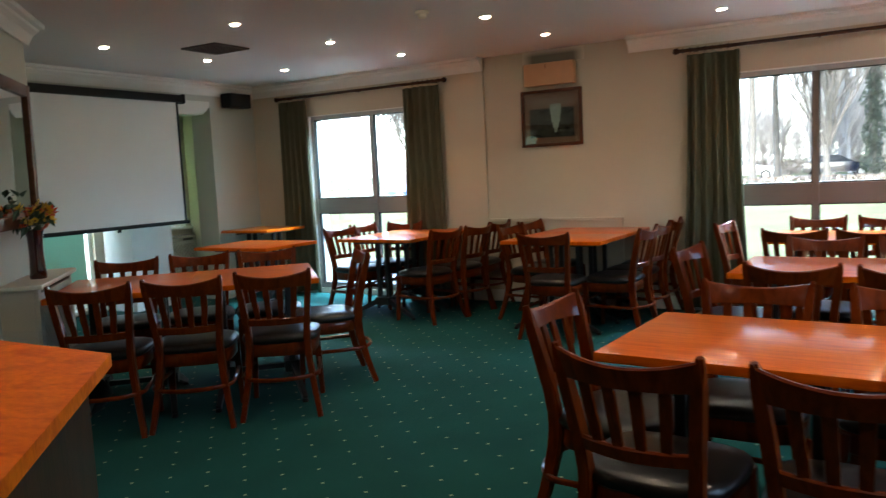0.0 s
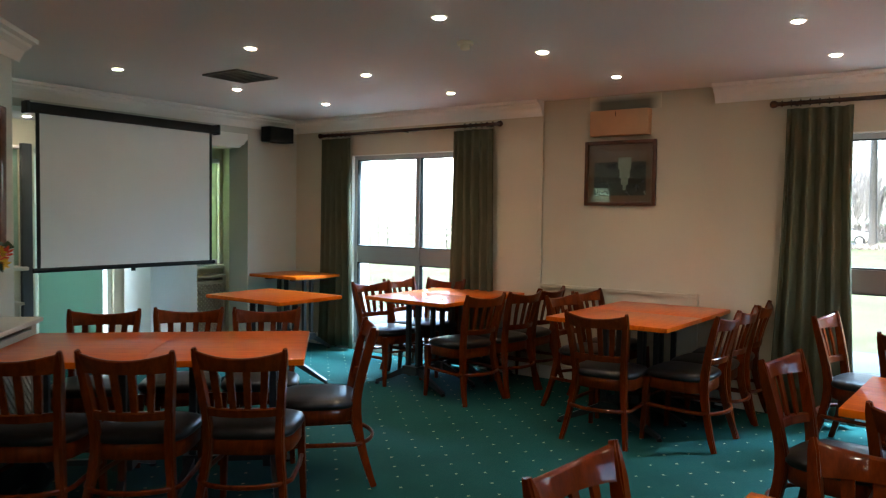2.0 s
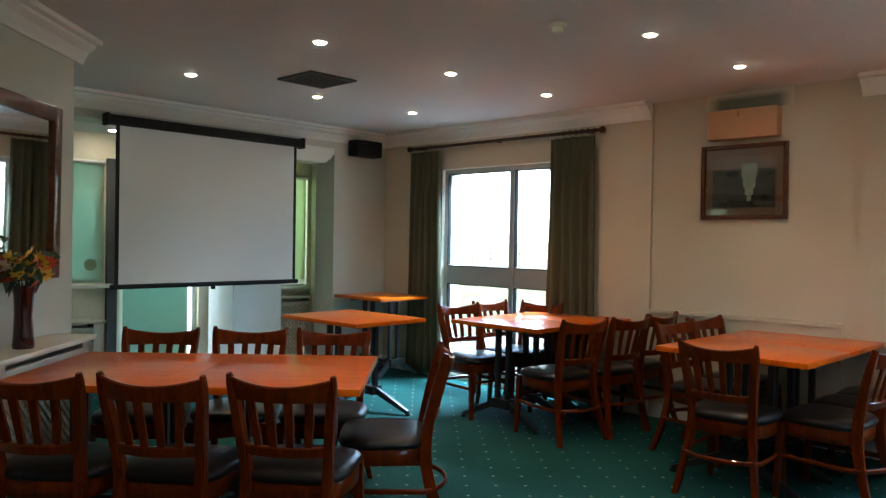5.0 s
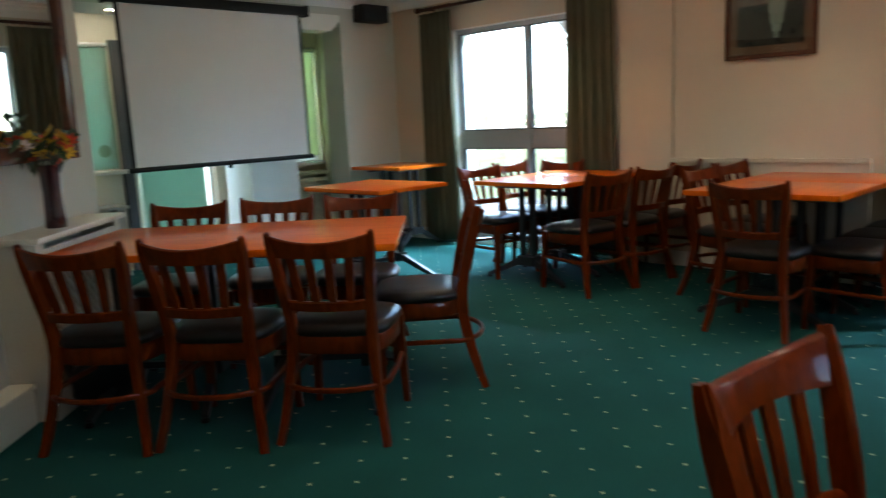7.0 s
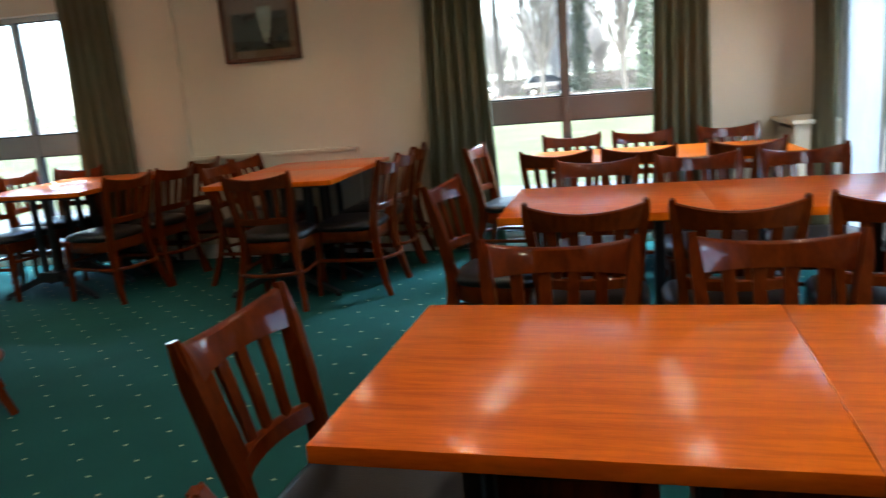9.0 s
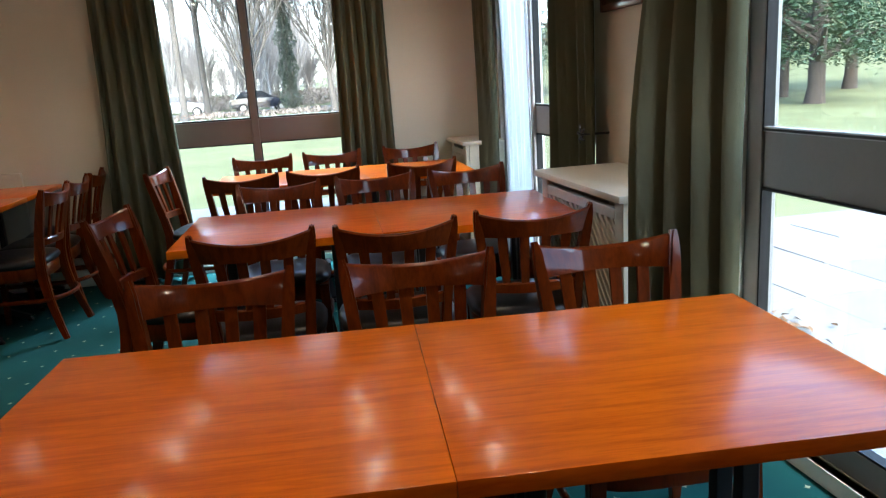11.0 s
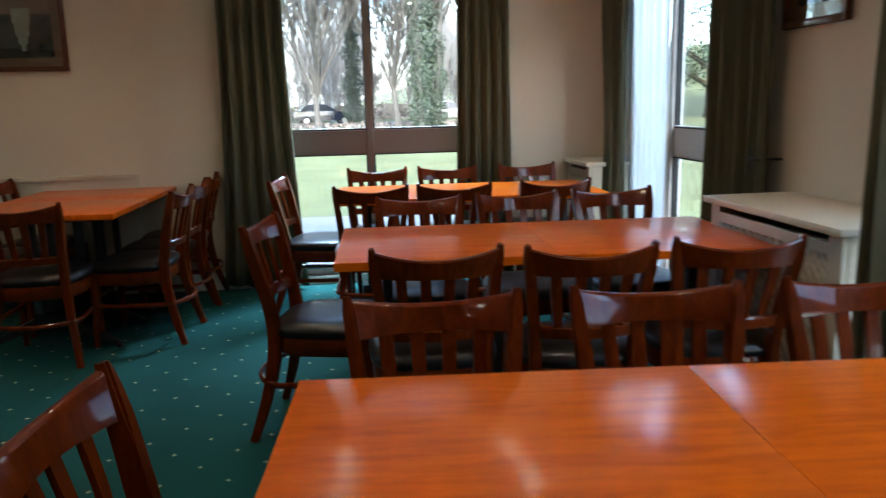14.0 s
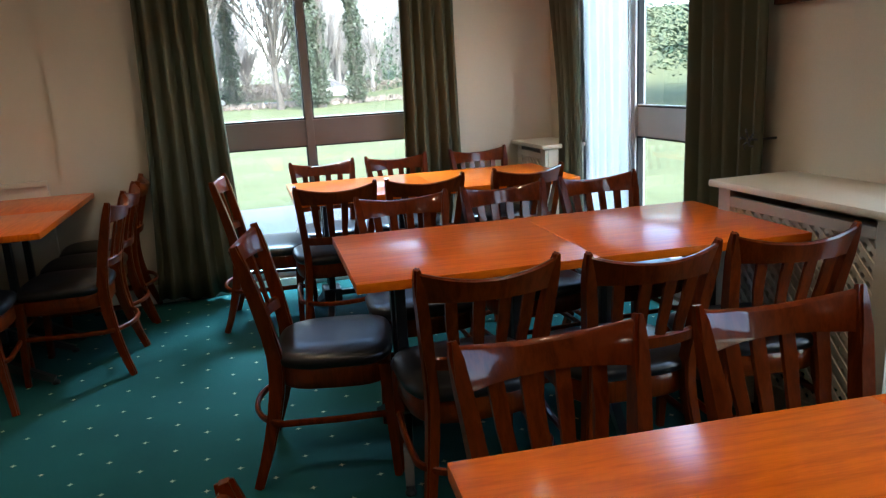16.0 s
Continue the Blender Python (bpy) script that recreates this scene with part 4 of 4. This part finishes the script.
part("casing", boxes((-0.815, -0.315, RB - 0.1, RB - 0.001, 2.115, 2.325), bevel=0.012), HEATER, he, smooth=True)
part("seam", boxes((-0.59, -0.585, RB - 0.102, RB - 0.1, 2.27, 2.31)), DARKWOOD, he)

th = empty("curtain_tieback", "ornate dark metal curtain tieback hook", "tieback")
part("stem", sweep(bmesh.new(), [(XR, 7.0, 1.0), (XR - 0.10, 7.0, 1.0), (XR - 0.13, 7.02, 1.0)], 0.012, sides=8), IRON, th)
for k in range(5):
    t = k * math.tau / 5
    part("scroll", sweep(bmesh.new(), [(XR - 0.13, 7.02 + 0.012 * math.cos(t), 1.0 + 0.012 * math.sin(t)), (XR - 0.138, 7.02 + 0.03 * math.cos(t + 0.3), 1.0 + 0.03 * math.sin(t + 0.3)), (XR - 0.132, 7.02 + 0.045 * math.cos(t), 1.0 + 0.045 * math.sin(t))], 0.010, sides=6), IRON, th)

# ---- ceiling fittings ----
# those from (1.0, 6.55) on are unseen, added along the grid for more light
LIGHTS = [(-0.449, 6.513), (-1.858, 6.47), (-1.821, 7.51), (-0.382, 7.513), (-0.304, 8.5), (-1.744, 8.483), (-3.105, 8.406), (-3.169, 7.435), (-3.216, 6.406), (1.064, 7.549), (1.107, 8.512), (2.46, 7.58), (2.50, 8.54), (1.0, 6.55), (2.42, 6.58), (0.95, 5.5), (2.38, 5.5), (0.9, 4.4), (2.35, 4.4), (-0.5, 5.5), (-0.53, 4.45), (0.86, 3.4), (2.32, 3.4)]


def downlight(x, y, z=H, power=1.5):
    d = empty("downlight", "small round recessed ceiling spotlight, lit", "downlight", "downlights", pose(x, y, z))
    part("rim", lathe(bmesh.new(), [(0.030, -0.001), (0.031, -0.006), (0.040, -0.007), (0.043, -0.003), (0.043, 0.0)], steps=24), WHITE, d, smooth=True)
    part("bulb", lathe(bmesh.new(), [(0.028, -0.009), (0.02, -0.012), (0.004, -0.013)], steps=18), BULB, d, "lit bulb")
    lamp = new("lamp", bpy.data.lights.new("lamp", "SPOT"))
    lamp.parent = d
    lamp.data.energy, lamp.data.color, lamp.data.spot_size, lamp.data.spot_blend, lamp.data.shadow_soft_size = power, (1.0, 0.76, 0.47), radians(100), 1.0, 0.03
    lamp.matrix_basis = pose(0, 0, -0.03)
    return d


for x, y in LIGHTS:
    downlight(x, y)
downlight(-4.95, 6.60, 2.26, 0.9)

av = empty("ceiling_vent", "dark square ceiling vent with slats", "vent")
part("frame", boxes((-2.86, -2.83, 6.86, 7.25, H - 0.014, H), (-2.50, -2.47, 6.86, 7.25, H - 0.014, H), (-2.83, -2.50, 6.86, 6.89, H - 0.014, H), (-2.83, -2.50, 7.22, 7.25, H - 0.014, H), bevel=0.003), DARKVENT, av)
part("backing", boxes((-2.83, -2.50, 6.89, 7.22, H - 0.003, H - 0.001)), BLACK, av)
for i in range(8):
    part("slat", boxes((-2.83, -2.50, 6.905 + i * 0.04, 6.925 + i * 0.04, H - 0.013, H - 0.009)), DARKVENT, av)

sd = empty("smoke_detector", "small cream smoke detector on the ceiling", "smoke detector", m=pose(-0.64, 7.04, H))
part("base", lathe(bmesh.new(), [(0.045, 0), (0.05, -0.006), (0.048, -0.018), (0.03, -0.02)], steps=22), CREAM, sd, smooth=True)
part("chamber", lathe(bmesh.new(), [(0.030, -0.0205), (0.030, -0.042), (0.022, -0.050)], steps=18), CREAM, sd, smooth=True)

# ---- bar counter by the slanted wall ----
bar = empty("bar_counter", "wooden counter with a worn orange top and dark front", "counter")
def prism(bm, pts, z0, z1):
    lo, hi = ([bm.verts.new((x, y, z)) for x, y in pts] for z in (z0, z1))
    for j in range(len(pts)):
        bm.faces.new((lo[j], lo[(j + 1) % len(pts)], hi[(j + 1) % len(pts)], hi[j]))
    bm.faces.new(list(reversed(lo))), bm.faces.new(hi)
    return bm
part("counter_top", prism(bmesh.new(), [(0.76, 3.38), (-0.66, 3.38), (1.0, 1.72), (1.69, 2.40)], 0.975, 1.0), BARTOP, bar, "worn orange wooden top")
part("front", prism(bmesh.new(), [(0.72, 3.35), (-0.62, 3.34), (0.98, 1.74), (1.65, 2.39)], 0.0, 0.975), DARKWOOD, bar, "dark brown panelled front")
note = solid("paper_note", boxes((0.22, 0.31, 3.12, 3.20, 1.001, 1.008), bevel=0.001), material("yellow_paper", (0.75, 0.50, 0.03), 0.7, vary=0.05), "small yellow paper pad lying on the counter", "paper pad")

# grey patch on the wall above the heater, fading at its edges
GREYPATCH = material("greyed_wall_paint", (0.62, 0.55, 0.42), 0.7, vary=0.05, scale=1.2, fine=140, bump=0.1)
sn, sl_ = GREYPATCH.node_tree.nodes, GREYPATCH.node_tree.links
tc = sn.new("ShaderNodeTexCoord")
sep = sn.new("ShaderNodeSeparateXYZ")
sl_.new(tc.outputs["Generated"], sep.inputs[0])
fx = node_math(sn, sl_, "MINIMUM", sep.outputs["X"], node_math(sn, sl_, "SUBTRACT", 1.0, sep.outputs["X"]))
fz = node_math(sn, sl_, "MINIMUM", node_math(sn, sl_, "SUBTRACT", 1.0, sep.outputs["Z"]), 1.0)
fade = node_math(sn, sl_, "MULTIPLY", node_math(sn, sl_, "MINIMUM", node_math(sn, sl_, "MULTIPLY", fx, 6.0), 1.0), node_math(sn, sl_, "MINIMUM", node_math(sn, sl_, "MULTIPLY", fz, 2.5), 1.0))
mixer = sn.new("ShaderNodeMix")
mixer.data_type = "RGBA"
sb = sn["Principled BSDF"].inputs["Base Color"]
sl_.new(fade, mixer.inputs["Factor"])
sl_.new(sb.links[0].from_socket, mixer.inputs["A"])
mixer.inputs["B"].default_value = (0.16, 0.155, 0.11, 1)
sl_.new(mixer.outputs["Result"], sb)
structure("trim_wall_stain", boxes((-0.86, -0.24, RB - 0.004, RB - 0.0005, 2.33, 2.455)), GREYPATCH, "grey patch on cream wall paint above the heater", "stain")

# slumped black bag under the slanted table
bag = empty("black_bag", "slumped black cloth bag on the carpet under a table", "bag", m=pose(-2.02, 5.15, 0, 0, 0, 130))
bm = bmesh.new()
bmesh.ops.create_uvsphere(bm, u_segments=24, v_segments=16, radius=0.5)
for v in bm.verts:
    n = noise.noise(v.co * 3.1) * 0.10 + noise.noise(v.co * 8.0) * 0.03
    v.co = Vector((v.co.x * (0.44 + n), v.co.y * (0.30 + n), max(0.0, (v.co.z + 0.42) * (0.36 + n * 0.8))))
part("body", bm, VINYL, bag, smooth=True)
part("handle", sweep(bmesh.new(), [(-0.10, 0.0, 0.28), (-0.09, 0.01, 0.36), (0.0, 0.02, 0.40), (0.09, 0.01, 0.36), (0.10, 0.0, 0.28)], 0.022, 0.006), VINYL, bag)

# ---- outside ----
GRASS = material("lawn_grass", (0.110, 0.122, 0.060), 0.95, vary=0.3, scale=0.6, fine=25, bump=0.4, spec=0.1)
PAVE = material("pale_paving", (0.15, 0.147, 0.142), 0.85, vary=0.15, scale=1.5, fine=40, bump=0.2)
ROAD = material("wet_road", (0.16, 0.16, 0.16), 0.7, vary=0.15, scale=1, fine=30, bump=0.2)
CONIFERBARK = material("dark_conifer_bark", (0.035, 0.028, 0.022), 0.95, vary=0.3, scale=4, fine=40, bump=0.6)
BARK = material("grey_brown_bark", (0.075, 0.068, 0.06), 0.95, vary=0.3, scale=4, fine=40, bump=0.6)
IVY = material("ivy_leaves", (0.036, 0.052, 0.030), 0.6, vary=0.35, scale=8, bump=0.2)
NEEDLE = material("conifer_needles", (0.02, 0.048, 0.02), 0.7, vary=0.35, scale=6, bump=0.2)
SCRUB = material("winter_scrub", (0.16, 0.135, 0.115), 0.95, vary=0.4, scale=0.7, fine=8, bump=0.4)


def lawn_height(x, y):
    """Flat by the house; to the north-east the park rises to a low hill."""
    d = 0.8 * (x - 3) + 0.45 * (y - 8)
    t = min(1.0, max(0.0, (d - 22) / 70))
    return -0.13 + 9.0 * t * t * (3 - 2 * t) * min(1.0, max(0.0, (x - 8) / 25))


bm = bmesh.new()
ticks = [-1500, -600, -250, -120, -70] + [-50 + 5 * i for i in range(37)] + [160, 220, 350, 700, 1500]
mesh_grid = [[bm.verts.new((x, y, lawn_height(x, y))) for x in ticks] for y in ticks]
for i in range(len(ticks) - 1):
    for j in range(len(ticks) - 1):
        bm.faces.new((mesh_grid[i][j], mesh_grid[i][j + 1], mesh_grid[i + 1][j + 1], mesh_grid[i + 1][j]))
structure("ground", bm, GRASS, "wide green lawn rising to a low hill", "lawn", smooth=True)
pavement = structure("pavement", boxes((-6, 4.1, 9.56, 13.3, -0.2, -0.10), (3.56, 8.2, 1.0, 9.5, -0.2, -0.10)), PAVE, "pale paved terrace along the building", "pavement")
structure("road", boxes((-60, 80, 56, 64, -0.3, -0.11)), ROAD, "pale wet road with parked cars", "road")


def branch(bm, rnd, p, d, length, r, depth, spread, rise):
    pts, q = [p], p.copy()
    for i in range(3):
        d = (d + Vector((rnd.uniform(-1, 1), rnd.uniform(-1, 1), rnd.uniform(-0.4, 1) * rise)) * 0.12).normalized()
        q = q + d * length / 3
        pts.append(q.copy())
    sweep(bm, pts, [r * 2, r * 1.75, r * 1.5, r * 1.2], sides=7 if depth > 2 else 4)
    if depth == 0:
        return
    for i in range(rnd.choice((2, 3, 3))):
        base = pts[rnd.choice((1, 2, 3, 3))]
        t = rnd.uniform(0, math.tau)
        side = Vector((math.cos(t), math.sin(t), rise * rnd.uniform(0.3, 1.0)))
        branch(bm, rnd, base, (d + side * spread).normalized(), length * rnd.uniform(0.62, 0.88), r * 0.8, depth - 1, spread, rise)


def bare_tree(x, y, h, r, seed, label, ivy=0.0, low=0.35):
    r *= 0.68
    rnd = random.Random(seed)
    t = empty("bare_tree", label, "tree", "winter trees", pose(x, y, lawn_height(x, y) - 0.02))
    bm = bmesh.new()
    top = Vector((rnd.uniform(-0.3, 0.3), rnd.uniform(-0.3, 0.3), h * low))
    sweep(bm, [(0, 0, 0), (0.02, 0.03, h * 0.04), top * 0.5, top], [r * 2.8, r * 2.1, r * 1.9, r * 1.7], sides=10)
    part("trunk", bm, BARK, t, smooth=True)
    bm = bmesh.new()
    for i in range(13):
        a = i * math.tau / 13 + rnd.uniform(-0.4, 0.4)
        branch(bm, rnd, top * rnd.uniform(0.75, 1.0), Vector((math.cos(a) * 0.45, math.sin(a) * 0.45, 1)).normalized(), h * 0.20, r * 0.36, 5, 0.5, 0.8)
    branch(bm, rnd, top, Vector((0, 0, 1)), h * 0.24, r * 0.5, 5, 0.4, 0.9)
    part("limbs", bm, BARK, t, "bare grey-brown branches")
    if ivy:
        bm = bmesh.new()
        for i in range(5200):
            z = rnd.uniform(0.2, h * ivy)
            a, rr = rnd.uniform(0, math.tau), r * 1.0 + rnd.uniform(0.05, 0.55) * (0.4 + 0.6 * math.sin(z * 1.7) ** 2)
            p = Vector((rr * math.cos(a), rr * math.sin(a), z))
            e = Euler((rnd.uniform(0, 3), rnd.uniform(0, 3), rnd.uniform(0, 6))).to_matrix()
            s = rnd.uniform(0.07, 0.16)
            bm.faces.new([bm.verts.new(p + e @ Vector(q) * s) for q in ((-0.5, 0, 0), (0, -0.45, 0.1), (0.6, 0, 0), (0, 0.45, 0.1))])
        part("ivy", bm, IVY, t, "dark ivy climbing the trunk")
    return t


bare_tree(0.2, 47.0, 17, 0.24, 11, "bare spreading winter tree beyond the lawn", low=0.12)
bare_tree(2.4, 54.0, 19, 0.36, 12, "bare tree with an ivy-covered trunk", ivy=0.62, low=0.5)
bare_tree(4.7, 47.0, 17, 0.24, 13, "bare spreading winter tree beyond the lawn", low=0.14)
bare_tree(5.9, 45.5, 18, 0.34, 14, "bare tree with an ivy-covered trunk", ivy=0.6, low=0.5)
bare_tree(6.9, 46.5, 18, 0.30, 15, "bare tree with a lightly ivied trunk", ivy=0.45, low=0.4)
bare_tree(-2.9, 54.0, 19, 0.30, 16, "tall bare winter tree beyond the lawn", low=0.4)
bare_tree(-3.6, 48.0, 19, 0.28, 17, "tall bare winter tree beyond the lawn", low=0.4)
bare_tree(9.6, 50.0, 17, 0.30, 18, "bare tree with an ivy-covered trunk", ivy=0.5, low=0.4)
bare_tree(-24.0, 44.0, 12, 0.28, 19, "bare winter tree seen through the window", low=0.25)



def conifer(x, y, h, r, seed, label):
    rnd = random.Random(seed)
    t = empty("conifer", label, "tree", "conifers", pose(x, y, lawn_height(x, y) - 0.02))
    bm = bmesh.new()
    sweep(bm, [(0, 0, 0), (0.05, 0, h * 0.06), (0.1, 0.05, h * 0.3), (0, 0.1, h * 0.95)], [r * 1.8, r * 1.4, r * 1.25, r * 0.25], sides=10)
    for i in range(7):
        a = rnd.uniform(0, math.tau)
        z = h * rnd.uniform(0.12, 0.3)
        sweep(bm, [(0.05, 0, z), (1.0 * math.cos(a), 1.0 * math.sin(a), z + 0.5), (2.2 * math.cos(a), 2.2 * math.sin(a), z + 1.1)], [r * 0.7, r * 0.5, r * 0.25], sides=6)
    part("trunk", bm, CONIFERBARK, t, smooth=True)
    bm = bmesh.new()
    for i in range(420):
        z = h * rnd.uniform(0.17, 1.0)
        reach = 3.6 * (1.05 - z / h) ** 0.7 * rnd.uniform(0.35, 1.0)
        a = rnd.uniform(0, math.tau)
        c = Vector((reach * math.cos(a), reach * math.sin(a), z - reach * 0.12))
        for k in range(36):
            p = c + Vector((rnd.gauss(0, 0.42), rnd.gauss(0, 0.42), rnd.gauss(0, 0.16)))
            e = Euler((rnd.uniform(-0.6, 0.6), rnd.uniform(-0.6, 0.6), rnd.uniform(0, 6.28))).to_matrix()
            s = rnd.uniform(0.08, 0.20)
            bm.faces.new([bm.verts.new(p + e @ Vector(q) * s) for q in ((-0.5, -0.12, 0), (0.2, -0.3, 0.05), (0.7, 0, -0.08), (0.1, 0.3, 0.05))])
    part("crown", bm, NEEDLE, t, "layered dark green foliage")
    return t


conifer(18.0, 24.3, 9, 0.36, 31, "dark green conifer with a thick trunk on the lawn")
conifer(20.2, 28.9, 9, 0.26, 32, "dark green conifer with a slender trunk on the lawn")
conifer(24.0, 30.0, 10, 0.34, 33, "dark green conifer on the lawn")
conifer(22.0, 44.0, 12, 0.4, 34, "dark green conifer at the edge of the lawn")
conifer(27.0, 48.0, 12, 0.4, 35, "dark green conifer at the edge of the lawn")
conifer(17.5, 45.0, 12, 0.4, 36, "dark green conifer at the edge of the lawn")


def tangle(name, x0, x1, y0, y1, h, n, seed, mat, label, category, low=0.4):
    """A far thicket of many small leaves and twigs with an uneven top."""
    rnd = random.Random(seed)
    bm = bmesh.new()
    for i in range(n):
        x, y = rnd.uniform(x0, x1), rnd.uniform(y0, y1)
        top = h * (0.55 + 0.45 * noise.noise(Vector((x * 0.12, y * 0.1, seed))))
        p = Vector((x, y, rnd.uniform(-0.1, max(low, top))))
        e = Euler((rnd.uniform(0, 3), rnd.uniform(0, 3), rnd.uniform(0, 6))).to_matrix()
        s = rnd.uniform(0.15, 0.5)
        bm.faces.new([bm.verts.new(p + e @ Vector(q) * s) for q in ((-0.5, 0, 0), (0, -0.25, 0.1), (0.6, 0, 0), (0, 0.25, 0.1))])
    return tagged(new(name, mesh_of(name, bm, mat)), label, category, kind="stuff")


TWIGS = material("bare_wood_twigs", (0.25, 0.235, 0.22), 0.95, vary=0.3, scale=0.5, fine=6)
tangle("far_scrub", -9, 60, 68, 82, 1.9, 14000, 41, SCRUB, "brown winter scrub beyond the road", "scrub")
tangle("far_hedge", 14, 60, 66, 74, 13, 5000, 42, NEEDLE, "dark evergreen belt beyond the lawn", "hedge")
tangle("far_woods", -16, 40, 86, 104, 9, 11000, 44, TWIGS, "pale grey-brown bare woods in the distance", "woods")
tangle("grass_verge", -30, 30, 49, 55, 0.16, 4500, 43, SCRUB, "rough brown verge beside the road", "verge", low=0.08)

def far_bare_trees(x0, x1, y0, y1, n, seed):
    """A distant belt of leafless trees: leaning trunks and fans of upright whips."""
    rnd = random.Random(seed)
    bm = bmesh.new()
    for i in range(n):
        x, y, h = rnd.uniform(x0, x1), rnd.uniform(y0, y1), rnd.uniform(8, 15)
        base, lean = Vector((x, y, -0.2)), Vector((rnd.gauss(0, 0.5), rnd.gauss(0, 0.5), h * 0.45))
        sweep(bm, [base, base + lean * 0.5, base + lean], [0.34, 0.26, 0.18], sides=5)
        for k in range(75):
            t = rnd.uniform(0.25, 1.0)
            a, reach = rnd.uniform(0, math.tau), rnd.uniform(0.5, 2.6)
            p = base + lean * t
            rise = (h - p.z) * rnd.uniform(0.45, 1.0)
            bend = Vector((math.cos(a) * reach, math.sin(a) * reach, 0))
            sweep(bm, [p, p + bend * 0.65 + Vector((0, 0, rise * 0.35)), p + bend + Vector((rnd.gauss(0, 0.25), rnd.gauss(0, 0.25), rise))], [0.075, 0.05, 0.018], sides=3)
    return tagged(new("far_bare_trees", mesh_of("far_bare_trees", bm, TWIGS)), "pale leafless trees standing beyond the road", "trees", kind="stuff")


far_bare_trees(-14, 24, 67, 88, 75, 51)

CARBLUE, CARSILVER, TYRE, CARGLASS = material("dark_blue_car_paint", (0.01, 0.015, 0.035), 0.2, metal=0.4, vary=0.05, coat=1.0), material("silver_car_paint", (0.45, 0.46, 0.48), 0.25, metal=0.6, vary=0.05, coat=1.0), material("tyre_rubber", (0.015, 0.015, 0.015), 0.8), material("dark_car_glass", (0.02, 0.024, 0.028), 0.08)


def parked_car(x, y, a, paint, label):
    c = empty("parked_car", label, "car", "parked cars", pose(x, y, -0.11, 0, 0, a))
    def shell(prof, half, taper):
        bm = bmesh.new()
        r0, r1 = ([bm.verts.new((px, s * (half - taper * max(0, pz - 0.85)), pz)) for px, pz in prof] for s in (-1, 1))
        k = len(prof)
        for j in range(k):
            bm.faces.new((r0[j], r0[(j + 1) % k], r1[(j + 1) % k], r1[j]))
        bm.faces.new(r0), bm.faces.new(list(reversed(r1)))
        return bm
    part("body", shell([(-2.05, 0.35), (-2.1, 0.6), (-2.0, 0.92), (-1.2, 0.98), (1.0, 0.95), (1.85, 0.78), (2.1, 0.6), (2.08, 0.32)], 0.86, 0.1), paint, c)
    part("cabin", shell([(-1.75, 0.985), (-1.35, 1.36), (-0.9, 1.44), (0.1, 1.43), (0.95, 0.965)], 0.78, 0.25), CARGLASS, c, "dark glazed cabin")
    part("roof", shell([(-1.32, 1.40), (-0.9, 1.465), (0.1, 1.455), (0.2, 1.40)], 0.70, 0.2), paint, c)
    for wx in (-1.3, 1.35):
        for wy in (-0.87, 0.87):
            wh = part("wheel", sweep(bmesh.new(), [(wx, wy - 0.1, 0.32), (wx, wy + 0.1, 0.32)], 0.64, sides=18), TYRE, c, smooth=True)
            part("rim", sweep(bmesh.new(), [(wx, wy - 0.11, 0.32), (wx, wy + 0.11, 0.32)], 0.38, sides=14), STEEL, wh, smooth=True)
    return c


parked_car(0.3, 58.5, 8, CARBLUE, "dark blue hatchback parked along the road")
parked_car(-5.2, 58.2, -3, CARSILVER, "silver car parked along the road")
parked_car(9.4, 58.8, 2, CARSILVER, "silver car parked along the road")
parked_car(-20.5, 40.0, 20, material("bright_blue_car_paint", (0.03, 0.09, 0.30), 0.2, metal=0.3, vary=0.05, coat=1.0), "bright blue car parked beyond the lawn")

# low rail fence outside the corner window
fe = empty("rail_fence", "low weathered timber rail fence", "fence")
FENCE = material("weathered_fence_timber", (0.20, 0.17, 0.14), 0.9, vary=0.2, scale=5, bump=0.3)
for i in range(10):
    part("post", boxes((-22 + i * 1.8, -21.88 + i * 1.8, 31.94, 32.06, -0.14, 1.0)), FENCE, fe)
for z in (0.35, 0.65, 0.92):
    part("rail", boxes((-22.2, -5.6, 31.90, 31.935, z - 0.05, z + 0.05)), FENCE, fe)

# paving slabs of the terrace outside the patio door
SLAB = material("weathered_paving_slab", (0.15, 0.147, 0.142), 0.8, vary=0.14, scale=3, fine=60, bump=0.25, per_object=0.12)
slab_bm = bmesh.new()
box(slab_bm, -0.295, 0.295, -0.295, 0.295, -0.03, 0.0, bevel=0.006)
slab_mesh = mesh_of("paving_slab", slab_bm, SLAB)
rnd = random.Random(77)
for i in range(7):
    for j in range(13):
        sl = new("paving_slab", slab_mesh)
        sl.parent = pavement
        sl.matrix_basis = pose(3.9 + i * 0.605, 1.6 + j * 0.605, -0.083 + rnd.uniform(-0.003, 0.003), rnd.uniform(-0.4, 0.4), rnd.uniform(-0.4, 0.4), 0)

# fallen leaves on the slabs
rnd = random.Random(78)
LEAFLITTER = material("dead_leaves", (0.10, 0.055, 0.025), 0.9, vary=0.4, scale=20)
bm = bmesh.new()
for k in range(60):
    p = Vector((4.35 + rnd.gauss(0, 0.12), 7.0 + rnd.gauss(0, 0.14), -0.074 + rnd.uniform(0, 0.02)))
    e = Euler((rnd.uniform(-0.6, 0.6), rnd.uniform(-0.6, 0.6), rnd.uniform(0, 6))).to_matrix()
    bm.faces.new([bm.verts.new(p + e @ Vector(q) * 0.05) for q in ((-0.5, 0, 0), (0, -0.35, 0.1), (0.6, 0, 0), (0, 0.35, 0.1))])
tagged(new("leaf_litter", mesh_of("leaf_litter", bm, LEAFLITTER)), "small drift of brown fallen leaves on paving", "leaves", kind="stuff")
